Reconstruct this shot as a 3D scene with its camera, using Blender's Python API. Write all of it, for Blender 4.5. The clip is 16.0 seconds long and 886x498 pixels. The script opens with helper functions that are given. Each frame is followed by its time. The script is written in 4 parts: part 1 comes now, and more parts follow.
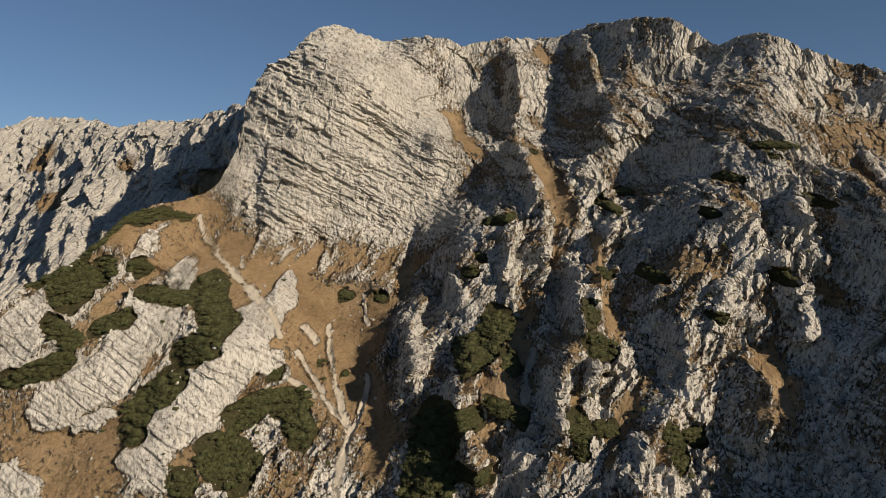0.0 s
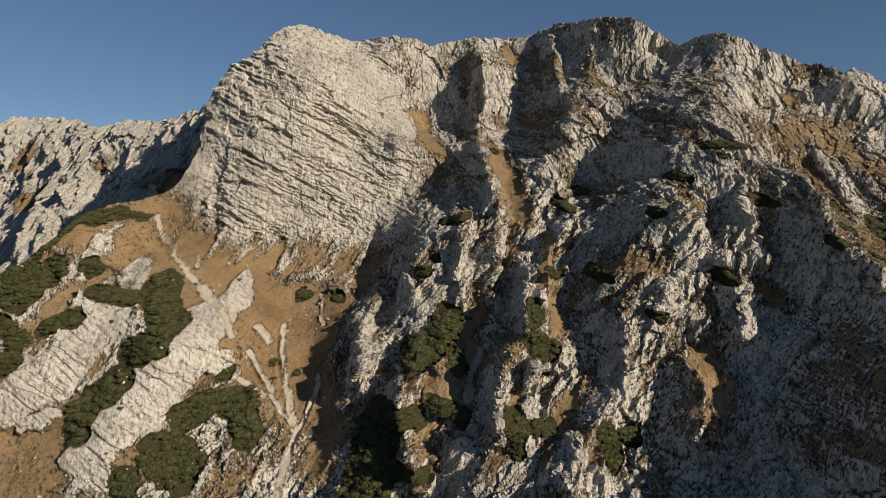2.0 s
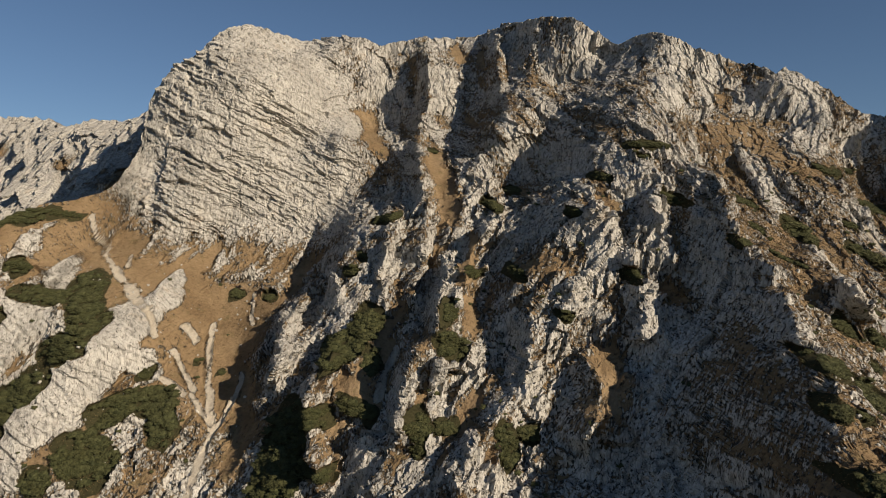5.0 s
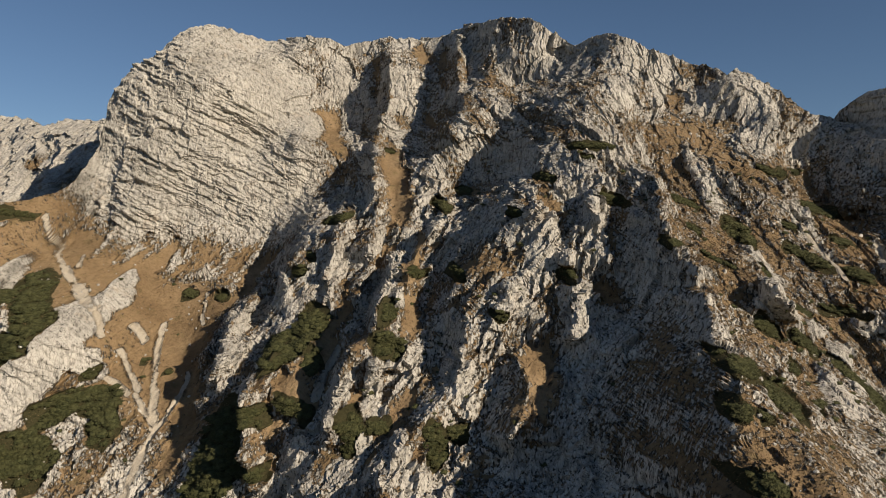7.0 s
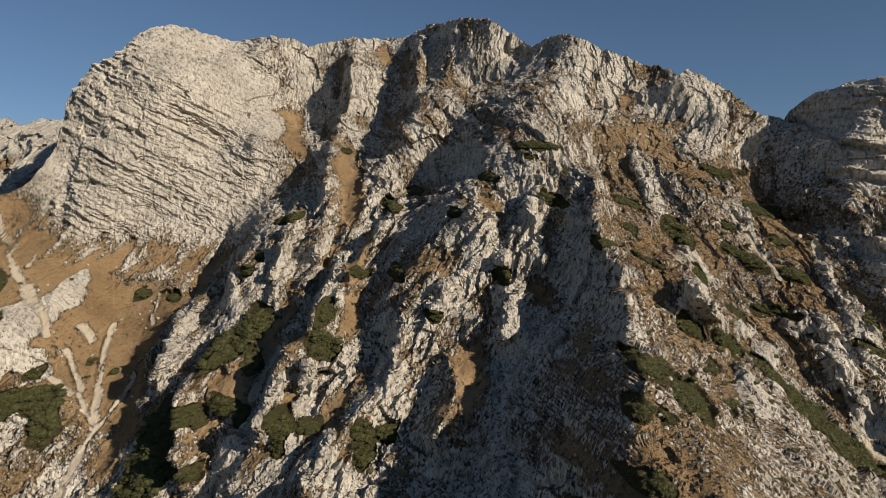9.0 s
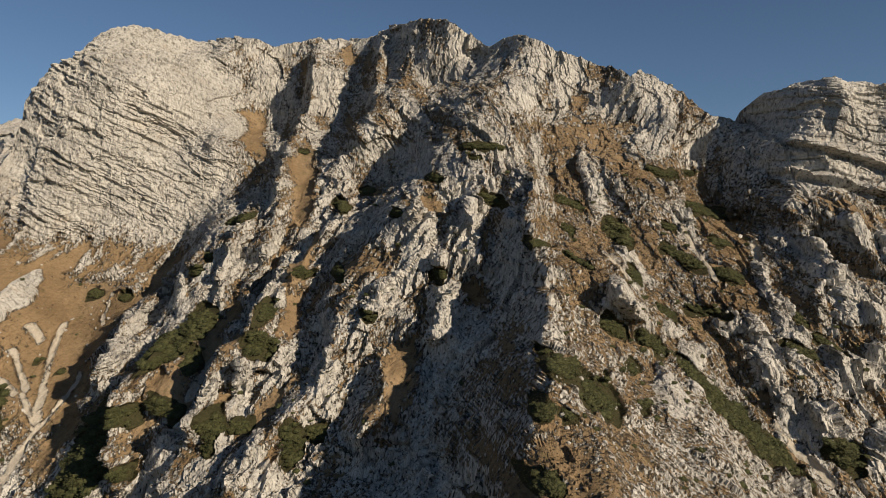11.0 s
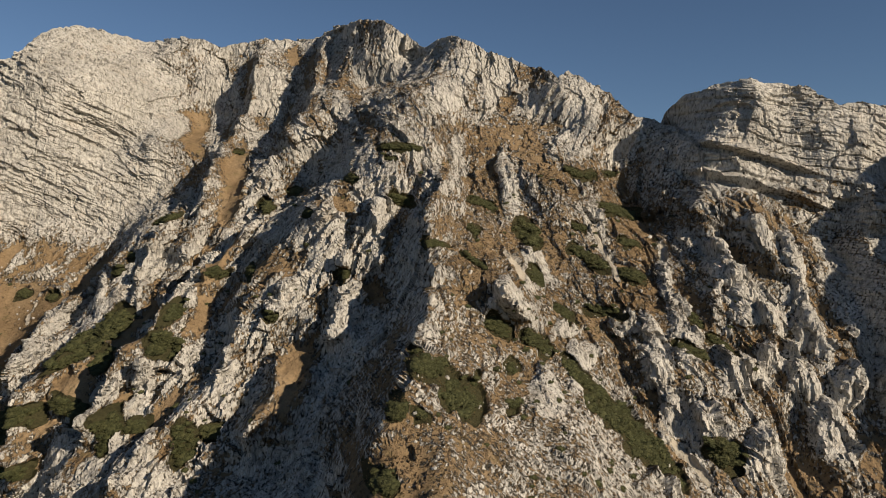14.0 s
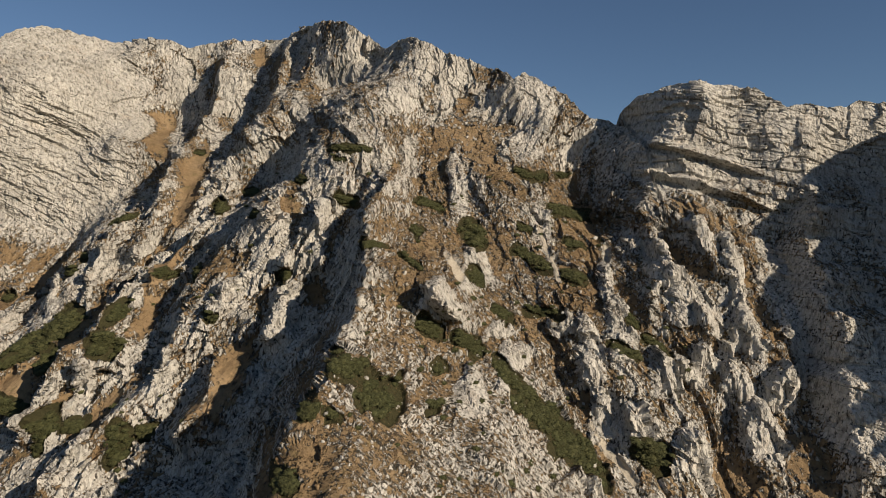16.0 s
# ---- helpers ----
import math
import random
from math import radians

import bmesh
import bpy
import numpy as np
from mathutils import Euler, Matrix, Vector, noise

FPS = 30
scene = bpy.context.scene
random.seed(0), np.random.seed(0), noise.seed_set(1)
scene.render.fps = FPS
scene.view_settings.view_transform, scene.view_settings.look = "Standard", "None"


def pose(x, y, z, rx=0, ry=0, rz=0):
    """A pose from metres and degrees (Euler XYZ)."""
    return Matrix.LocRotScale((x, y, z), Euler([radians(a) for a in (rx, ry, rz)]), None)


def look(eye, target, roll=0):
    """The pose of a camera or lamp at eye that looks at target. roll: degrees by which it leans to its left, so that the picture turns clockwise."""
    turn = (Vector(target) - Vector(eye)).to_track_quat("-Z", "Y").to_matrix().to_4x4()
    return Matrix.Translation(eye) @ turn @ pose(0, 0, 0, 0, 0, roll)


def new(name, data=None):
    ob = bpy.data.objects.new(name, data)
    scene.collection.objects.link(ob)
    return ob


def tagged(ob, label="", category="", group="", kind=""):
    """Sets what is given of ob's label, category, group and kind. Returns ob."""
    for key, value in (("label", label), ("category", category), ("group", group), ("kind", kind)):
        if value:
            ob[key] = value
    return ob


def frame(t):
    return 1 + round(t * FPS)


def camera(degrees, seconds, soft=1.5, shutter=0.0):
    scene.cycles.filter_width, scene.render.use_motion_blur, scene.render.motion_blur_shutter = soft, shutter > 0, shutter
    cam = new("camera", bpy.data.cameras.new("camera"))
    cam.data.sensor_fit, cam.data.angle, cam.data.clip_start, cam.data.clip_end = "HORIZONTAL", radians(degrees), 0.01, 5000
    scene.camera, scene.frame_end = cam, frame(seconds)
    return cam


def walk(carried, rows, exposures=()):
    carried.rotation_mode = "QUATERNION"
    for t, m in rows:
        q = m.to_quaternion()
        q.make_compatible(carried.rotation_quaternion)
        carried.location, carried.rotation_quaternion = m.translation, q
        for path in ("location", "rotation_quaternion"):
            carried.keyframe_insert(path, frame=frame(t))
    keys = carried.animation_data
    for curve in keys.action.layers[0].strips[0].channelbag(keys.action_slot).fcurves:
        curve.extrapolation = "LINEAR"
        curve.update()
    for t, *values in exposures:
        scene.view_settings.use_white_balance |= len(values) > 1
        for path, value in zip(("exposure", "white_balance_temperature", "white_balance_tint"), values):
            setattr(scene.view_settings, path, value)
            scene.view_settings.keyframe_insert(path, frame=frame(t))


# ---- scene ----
cam = camera(62.2, 16.0, soft=0.9)
METRES, EYE, TILT, LEAN, TURN = 100.0, 120.0, 0.0, 0.0, 0.0
ROWS = [
    (0.0, 0.0, 0.0, 0.0, 0.0, 0.0, -0.0),
    (0.5, 0.0296, -0.0006, -0.0001, -0.02, -0.0, 0.01),
    (1.0, 0.0579, -0.0015, -0.0002, -0.05, -0.02, 0.01),
    (1.5, 0.0876, -0.0021, -0.0005, -0.08, -0.01, 0.02),
    (2.0, 0.1161, -0.0029, -0.0003, -0.1, -0.02, 0.03),
    (2.5, 0.1465, -0.0037, -0.0005, -0.11, -0.02, 0.04),
    (3.0, 0.1761, -0.0044, -0.0003, -0.12, -0.04, 0.06),
    (3.5, 0.2069, -0.0055, -0.0004, -0.15, -0.04, 0.06),
    (4.0, 0.2369, -0.0065, -0.0003, -0.17, -0.06, 0.08),
    (6.5, 0.3939, -0.0142, 0.0008, -0.37, -0.1, 0.05),
    (7.0, 0.4247, -0.016, 0.001, -0.43, -0.11, 0.04),
    (7.5, 0.4576, -0.0172, 0.0012, -0.47, -0.11, 0.02),
    (8.0, 0.4891, -0.0187, 0.0014, -0.5, -0.12, 0.02),
    (8.5, 0.5206, -0.02, 0.0014, -0.54, -0.11, 0.01),
    (9.0, 0.5535, -0.0219, 0.0017, -0.59, -0.12, 0.03),
    (11.5, 0.716, -0.0285, 0.0016, -0.73, -0.09, 0.0),
    (12.0, 0.7498, -0.0301, 0.0014, -0.75, -0.08, 0.0),
    (12.5, 0.7816, -0.0319, 0.0014, -0.79, -0.09, -0.0),
    (13.0, 0.8148, -0.0338, 0.0014, -0.83, -0.09, -0.01),
    (13.5, 0.8462, -0.0357, 0.0015, -0.87, -0.08, -0.02),
    (14.0, 0.879, -0.0377, 0.0016, -0.9, -0.08, -0.03),
    (14.5, 0.9098, -0.0395, 0.0017, -0.94, -0.06, -0.04),
    (15.0, 0.9413, -0.0413, 0.0019, -0.96, -0.05, -0.06),
    (15.5, 0.9702, -0.0432, 0.0022, -0.98, -0.05, -0.07),
    (16.0, 0.9989, -0.0449, 0.0025, -1.01, -0.04, -0.1),
]
walk(cam, [(t, pose(0, 0, EYE, TILT, LEAN, TURN) @ pose(METRES * x, METRES * y, METRES * z, 90 + pitch, roll, yaw)) for t, x, y, z, yaw, pitch, roll in ROWS])

# ---------------------------------------------------------------- world, sun
SUN_FROM = Vector((0.735, -0.554, 0.391)).normalized()
SUN_ELEVATION = math.asin(SUN_FROM.z)
SUN_AZIMUTH = math.atan2(SUN_FROM.x, SUN_FROM.y)
world = bpy.data.worlds.new("sky")
scene.world = world
world.use_nodes = True
wn = world.node_tree.nodes
wn.clear()
sky = wn.new("ShaderNodeTexSky")
sky.sky_type = "NISHITA"
sky.sun_disc = False
sky.sun_elevation = SUN_ELEVATION
sky.sun_rotation = SUN_AZIMUTH
sky.altitude = 1800
sky.air_density = 1.0
sky.dust_density = 0.15
sky.ozone_density = 3.0
sky_out = wn.new("ShaderNodeOutputWorld")
sky_light = wn.new("ShaderNodeBackground")
sky_light.inputs["Strength"].default_value = 0.0455
world.node_tree.links.new(sky.outputs["Color"], sky_light.inputs["Color"])
world.node_tree.links.new(sky_light.outputs["Background"], sky_out.inputs["Surface"])
sun_data = bpy.data.lights.new("sun", "SUN")
sun_data.energy = 4.3
sun_data.angle = radians(0.5)
sun_data.color = (1.0, 0.85, 0.67)
sun = new("sun", sun_data)
sun.matrix_world = look((200, -200, 400), Vector((200, -200, 400)) - SUN_FROM)
scene.view_settings.exposure = 0.51


# ---------------------------------------------------------------- materials
class Shader:
    """A small builder of node materials."""

    def __init__(self, name):
        self.mat = bpy.data.materials.new(name)
        self.mat.use_nodes = True
        self.tree = self.mat.node_tree
        self.bsdf = self.tree.nodes["Principled BSDF"]
        self.where = self.tree.nodes.new("ShaderNodeNewGeometry").outputs["Position"]

    def link(self, a, b):
        self.tree.links.new(a, b)

    def node(self, kind, **inputs):
        n = self.tree.nodes.new(kind)
        for key, value in inputs.items():
            slot = n.inputs[key.replace("_", " ")]
            if hasattr(value, "is_output"):
                self.link(value, slot)
            else:
                slot.default_value = value
        return n

    def stretch(self, scale, turn=(0, 0, 0)):
        n = self.node("ShaderNodeMapping", Vector=self.where)
        n.inputs["Scale"].default_value = scale
        n.inputs["Rotation"].default_value = turn
        return n.outputs["Vector"]

    def noise(self, scale, detail=4.0, rough=0.55, vector=None, distort=0.0):
        return self.node("ShaderNodeTexNoise", Vector=vector or self.where, Scale=scale, Detail=detail, Roughness=rough, Distortion=distort).outputs["Fac"]

    def ramp(self, fac, stops):
        n = self.node("ShaderNodeValToRGB", Fac=fac)
        while len(n.color_ramp.elements) < len(stops):
            n.color_ramp.elements.new(0.5)
        for e, (at, colour) in zip(n.color_ramp.elements, stops):
            e.position = at
            e.color = (*colour, 1) if len(colour) == 3 else colour
        return n.outputs["Color"]

    def steps(self, fac, low, high):
        n = self.node("ShaderNodeMapRange", Value=fac)
        n.inputs["From Min"].default_value = low
        n.inputs["From Max"].default_value = high
        return n.outputs["Result"]

    def math(self, how, a, b):
        n = self.tree.nodes.new("ShaderNodeMath")
        n.operation = how
        for slot, value in zip(n.inputs, (a, b)):
            if hasattr(value, "is_output"):
                self.link(value, slot)
            else:
                slot.default_value = value
        return n.outputs[0]

    def mix(self, fac, a, b, how="MIX"):
        n = self.tree.nodes.new("ShaderNodeMix")
        n.data_type = "RGBA"
        n.blend_type = how
        for slot, value in ((n.inputs[0], fac), (n.inputs[6], a), (n.inputs[7], b)):
            if hasattr(value, "is_output"):
                self.link(value, slot)
            else:
                slot.default_value = value if isinstance(value, float) else (*value, 1)
        return n.outputs[2]

    def attribute(self, name):
        n = self.tree.nodes.new("ShaderNodeAttribute")
        n.attribute_name = name
        return n.outputs["Fac"]

    def finish(self, colour, rough=0.9, height=None, strength=0.5, distance=0.3, spec=0.2):
        if hasattr(colour, "is_output"):
            self.link(colour, self.bsdf.inputs["Base Color"])
        else:
            self.bsdf.inputs["Base Color"].default_value = (*colour, 1)
        self.bsdf.inputs["Roughness"].default_value = rough
        self.bsdf.inputs["Specular IOR Level"].default_value = spec
        if height is not None:
            bump = self.node("ShaderNodeBump", Height=height, Strength=strength, Distance=distance)
            self.link(bump.outputs["Normal"], self.bsdf.inputs["Normal"])
        return self.mat


def limestone(s):
    """Pale grey limestone with warm stains, dark streaks of lichen and fine cracks: colour and height."""
    broad = s.noise(0.07, 5.0, 0.6)
    stone = s.ramp(broad, [(0.34, (0.37, 0.352, 0.313)), (0.5, (0.43, 0.41, 0.365)), (0.64, (0.48, 0.457, 0.408))])
    rust = s.steps(s.noise(0.16, 6.0, 0.68), 0.56, 0.74)
    stone = s.mix(s.math("MULTIPLY", rust, 0.45), stone, (0.36, 0.275, 0.185))
    streak = s.steps(s.noise(1.0, 5.0, 0.65, s.stretch((0.6, 0.6, 0.12))), 0.54, 0.70)
    stone = s.mix(s.math("MULTIPLY", streak, 0.45), stone, (0.19, 0.185, 0.175))
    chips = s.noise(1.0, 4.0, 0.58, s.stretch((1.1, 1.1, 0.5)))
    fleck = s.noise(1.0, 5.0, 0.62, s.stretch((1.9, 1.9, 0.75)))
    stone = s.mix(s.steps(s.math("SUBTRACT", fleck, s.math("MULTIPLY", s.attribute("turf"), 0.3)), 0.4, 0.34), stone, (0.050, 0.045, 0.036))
    # The stone is darker where the chips lie low in the bump.
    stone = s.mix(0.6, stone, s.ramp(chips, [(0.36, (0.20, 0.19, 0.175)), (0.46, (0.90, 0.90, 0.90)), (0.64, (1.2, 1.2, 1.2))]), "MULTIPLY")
    cracks = s.node("ShaderNodeTexVoronoi", Vector=s.stretch((1.0, 1.0, 0.45)), Scale=1.0, Randomness=1.0)
    cracks.feature = "DISTANCE_TO_EDGE"
    gap = s.steps(cracks.outputs["Distance"], 0.0, 0.08)
    stone = s.mix(s.math("MULTIPLY", s.math("SUBTRACT", 1.0, gap), 0.34), stone, (0.12, 0.115, 0.10))
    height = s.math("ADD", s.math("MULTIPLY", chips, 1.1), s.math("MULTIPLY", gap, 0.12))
    return stone, height


def mountain_material():
    s = Shader("limestone_and_autumn_grass")
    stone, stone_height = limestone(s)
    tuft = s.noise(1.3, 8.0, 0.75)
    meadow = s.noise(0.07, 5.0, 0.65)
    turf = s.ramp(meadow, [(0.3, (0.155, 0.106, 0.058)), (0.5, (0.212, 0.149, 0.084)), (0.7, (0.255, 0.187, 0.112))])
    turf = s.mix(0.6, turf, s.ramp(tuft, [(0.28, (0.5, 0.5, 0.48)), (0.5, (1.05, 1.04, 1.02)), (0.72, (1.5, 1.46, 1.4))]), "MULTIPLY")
    green = s.steps(s.noise(0.30, 6.0, 0.7), 0.55, 0.68)
    turf = s.mix(s.math("MULTIPLY", green, 0.45), turf, (0.085, 0.080, 0.032))
    pebble = s.noise(2.6, 5.0, 0.75)
    gravel = s.ramp(pebble, [(0.3, (0.30, 0.262, 0.205)), (0.5, (0.38, 0.338, 0.27)), (0.7, (0.46, 0.415, 0.338))])
    ragged = s.math("MULTIPLY", s.math("SUBTRACT", s.noise(1.0, 9.0, 0.78, s.stretch((1.1, 1.1, 0.55))), 0.5), 3.4)
    grassy = s.steps(s.math("ADD", s.attribute("turf"), ragged), 0.44, 0.56)
    loose = s.steps(s.math("ADD", s.attribute("scree"), s.math("MULTIPLY", ragged, 0.7)), 0.42, 0.58)
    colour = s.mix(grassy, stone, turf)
    colour = s.mix(loose, colour, gravel)
    # Needle litter, its colour darkened to hold the shade between the pines too.
    shaded_litter = s.ramp(tuft, [(0.3, (0.020, 0.020, 0.009)), (0.7, (0.060, 0.054, 0.025))])
    colour = s.mix(s.steps(s.math("ADD", s.attribute("shaded_floor"), s.math("MULTIPLY", ragged, 0.35)), 0.35, 0.6), colour, shaded_litter)
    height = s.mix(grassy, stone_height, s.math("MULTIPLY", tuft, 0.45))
    height = s.mix(loose, height, s.math("MULTIPLY", pebble, 0.25))
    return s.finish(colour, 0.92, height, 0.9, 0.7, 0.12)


def foliage_material(name, dark, light):
    s = Shader(name)
    info = s.tree.nodes.new("ShaderNodeObjectInfo")
    island = s.tree.nodes.new("ShaderNodeNewGeometry").outputs["Random Per Island"]
    colour = s.mix(island, dark, light)
    colour = s.mix(s.math("MULTIPLY", info.outputs["Random"], 0.3), colour, (0.062, 0.055, 0.02))
    return s.finish(colour, 0.75, spec=0.2)


def plain_stone(name):
    s = Shader(name)
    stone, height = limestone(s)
    return s.finish(stone, 0.92, height, 0.7, 0.3, 0.15)


def bark_material():
    s = Shader("grey_brown_bark")
    return s.finish(s.ramp(s.noise(6.0), [(0.3, (0.05, 0.035, 0.022)), (0.7, (0.12, 0.09, 0.06))]), 0.9)


def valley_material():
    s = Shader("autumn_valley_floor")
    colour = s.ramp(s.noise(0.01, 8.0, 0.65), [(0.35, (0.05, 0.055, 0.022)), (0.5, (0.12, 0.085, 0.04)), (0.65, (0.19, 0.14, 0.075))])
    return s.finish(colour, 0.95, s.noise(0.15, 6.0), 0.6, 1.5, 0.1)


MOUNTAIN = mountain_material()
NEEDLES = foliage_material("dwarf_pine_needles", (0.030, 0.035, 0.013), (0.066, 0.069, 0.027))
STONE = plain_stone("loose_limestone")
TUFTS = foliage_material("dry_grass", (0.15, 0.103, 0.053), (0.25, 0.18, 0.095))
BARK = bark_material()
VALLEY = valley_material()


# ---------------------------------------------------------------- noise
def scramble(ix, iy, seed):
    h = (ix.astype(np.int64) * 374761393 + iy.astype(np.int64) * 668265263 + seed * 974634541) & 0xFFFFFFFF
    h = ((h ^ (h >> 13)) * 1274126177) & 0xFFFFFFFF
    h = ((h ^ (h >> 15)) * 2246822519) & 0xFFFFFFFF
    return (h ^ (h >> 16)).astype(np.float64) / 4294967295.0


def smooth_noise(x, y, seed):
    """Value noise from -1 to 1."""
    ix, iy = np.floor(x), np.floor(y)
    u, v = x - ix, y - iy
    u, v = u * u * u * (u * (u * 6 - 15) + 10), v * v * v * (v * (v * 6 - 15) + 10)
    a, b = scramble(ix, iy, seed), scramble(ix + 1, iy, seed)
    c, d = scramble(ix, iy + 1, seed), scramble(ix + 1, iy + 1, seed)
    return 2 * ((a * (1 - u) + b * u) * (1 - v) + (c * (1 - u) + d * u) * v) - 1


def fractal(x, y, seed, octaves=4, rough=0.5):
    total, size, weight = 0.0, 1.0, 0.0
    for k in range(octaves):
        total = total + size * smooth_noise(x * 2 ** k + 17.3 * k, y * 2 ** k - 9.1 * k, seed + k)
        weight += size
        size *= rough
    return total / weight


def ridged(x, y, seed, octaves=4, rough=0.55):
    total, size, weight = 0.0, 1.0, 0.0
    for k in range(octaves):
        total = total + size * (1 - np.abs(smooth_noise(x * 2 ** k + 5.7 * k, y * 2 ** k + 3.3 * k, seed + k)) * 2)
        weight += size
        size *= rough
    return total / weight


def facets(x, y, seed, tilt=1.0, lean=(0.0, 0.0)):
    """Broken rock: cells, each a tilted face at a height of its own, about -1 to 1."""
    ix, iy = np.floor(x), np.floor(y)
    best = np.full(x.shape, 9.0)
    relief = np.zeros(x.shape)
    for i in (-1, 0, 1):
        for j in (-1, 0, 1):
            cx, cy = ix + i, iy + j
            dx = x - cx - scramble(cx, cy, seed)
            dy = y - cy - scramble(cx, cy, seed + 1)
            far = dx * dx + dy * dy
            r = scramble(cx, cy, seed + 2) * 2 - 1
            gx = scramble(cx, cy, seed + 3) * 2 - 1 + lean[0]
            gy = scramble(cx, cy, seed + 4) * 2 - 1 + lean[1]
            relief = np.where(far < best, 0.55 * r + tilt * (gx * dx + gy * dy), relief)
            best = np.minimum(best, far)
    return relief


def blocks(x, y, z, seed, tilt=1.0, lean=(0.0, 0.0)):
    """Broken rock like facets, but in space, so that it runs round corners."""
    ix, iy, iz = np.floor(x - 0.5), np.floor(y - 0.5), np.floor(z - 0.5)
    best = np.full(x.shape, 9.0)
    relief = np.zeros(x.shape)
    for i in (0, 1):
        for j in (0, 1):
            for k in (0, 1):
                cx, cz = ix + i, iz + k
                cy = (iy + j) * 57 + cz * 131
                dx = x - cx - 0.5 - 0.7 * (scramble(cx, cy, seed) - 0.5)
                dy = y - iy - j - 0.5 - 0.7 * (scramble(cx, cy, seed + 1) - 0.5)
                dz = z - cz - 0.5 - 0.7 * (scramble(cx, cy, seed + 2) - 0.5)
                far = dx * dx + dy * dy + dz * dz
                r = scramble(cx, cy, seed + 3) * 2 - 1
                gx = scramble(cx, cy, seed + 4) * 2 - 1 + lean[0]
                gz = scramble(cx, cy, seed + 5) * 2 - 1 + lean[1]
                relief = np.where(far < best, 0.55 * r + tilt * (gx * dx + gz * dz), relief)
                best = np.minimum(best, far)
    return relief


def between(v, low, high):
    u = np.clip((v - low) / (high - low), 0, 1)
    return u * u * (3 - 2 * u)


def line(points):
    return [Vector(p) for p in points]


def stroke(points, radius, x, z):
    """1 along a line of (x, height) points, falling to 0 at the radius."""
    far = np.full(x.shape, 1e9)
    for (ax, az), (bx, bz) in zip(points[:-1], points[1:]):
        lx, lz = bx - ax, bz - az
        u = np.clip(((x - ax) * lx + (z - az) * lz) / (lx * lx + lz * lz + 1e-9), 0, 1)
        far = np.minimum(far, np.hypot(x - ax - u * lx, z - az - u * lz))
    return np.clip(1 - far / radius, 0, 1)


# ---------------------------------------------------------------- plan of the mountain
# A point of the mountainside is told by x and its height; the contours give its distance y.
CONTOURS, RIBS, CRAGS, TURF, SCREE, SLABS, THICKETS = [], [], [], [], [], [], []


def contour(height, distances):
    CONTOURS.append((height, distances))


def rib(crest, left, right, depth):
    """A rock rib that stands out from the face: its crest, its width to either side and how far it stands out."""
    RIBS.append((crest, left, right, depth))


def crag(x, top, foot, wide, depth):
    """A pointed outcrop on the slope, steeper than it: where its tip and foot are and how far the tip stands out."""
    CRAGS.append((x, top, foot, wide, depth))


def grass_patch(points, radius):
    TURF.append((points, radius))


def scree_path(points, radius):
    SCREE.append((points, radius))


def slab(points, radius):
    SLABS.append((points, radius))


def thicket(points, radius):
    THICKETS.append((points, radius))


ACROSS = [-140, -112, -100, -93, -86, -79, -72, -65, -58, -51, -44, -37, -30, -23, -16, -9, -2, 5, 12, 19, 26, 33, 40, 47, 54, 61, 68, 75, 82, 89, 96, 103, 110, 117, 124, 131, 138, 145, 152, 159, 166, 173, 180, 187, 194, 201, 220, 235, 262]
contour(46, [139, 141, 141, 140, 139, 138, 137, 136, 134, 133, 132, 131, 130, 129, 129, 128, 127, 125, 119, 113, 103, 93, 83, 73, 64, 56, 49, 42, 36, 32, 32, 37, 45, 53, 62, 71, 79, 86, 90, 91, 89, 85, 81, 76, 71, 65, 45, 32, 28])
contour(58, [143, 145, 145, 145, 144, 143, 141, 141, 140, 139, 139, 138, 138, 137, 136, 134, 133, 132, 126, 119, 111, 103, 93, 86, 81, 74, 67, 58, 48, 41, 41, 46, 53, 62, 72, 81, 89, 94, 98, 98, 96, 93, 90, 85, 79, 73, 57, 45, 40])
contour(66, [148, 149, 149, 149, 148, 147, 146, 146, 146, 145, 145, 146, 146, 146, 144, 140, 137, 139, 134, 126, 119, 112, 104, 99, 96, 93, 85, 72, 58, 50, 50, 55, 63, 73, 84, 92, 99, 104, 106, 105, 103, 100, 97, 93, 88, 83, 68, 57, 52])
contour(74, [152, 153, 153, 153, 153, 153, 151, 151, 151, 151, 153, 154, 153, 155, 154, 148, 142, 144, 142, 131, 128, 123, 117, 113, 113, 111, 104, 87, 68, 59, 60, 66, 75, 85, 95, 104, 110, 114, 117, 113, 112, 109, 106, 103, 97, 92, 80, 70, 64])
contour(82, [156, 156, 156, 156, 157, 158, 157, 155, 154, 157, 162, 164, 161, 165, 166, 158, 150, 149, 146, 139, 135, 134, 134, 132, 128, 125, 119, 102, 76, 67, 73, 81, 87, 100, 110, 119, 119, 120, 128, 121, 121, 120, 116, 112, 107, 102, 90, 83, 76])
contour(90, [160, 160, 159, 158, 158, 159, 161, 162, 160, 161, 167, 174, 177, 182, 178, 169, 159, 154, 149, 155, 154, 145, 142, 142, 136, 132, 128, 115, 85, 78, 90, 101, 102, 116, 125, 130, 125, 125, 131, 131, 131, 130, 125, 121, 118, 114, 102, 95, 89])
contour(98, [165, 165, 163, 163, 162, 163, 166, 168, 166, 162, 166, 179, 191, 193, 187, 181, 178, 172, 164, 166, 159, 148, 153, 151, 147, 142, 140, 130, 109, 98, 109, 118, 121, 129, 136, 132, 131, 136, 135, 136, 132, 135, 132, 130, 127, 124, 114, 107, 101])
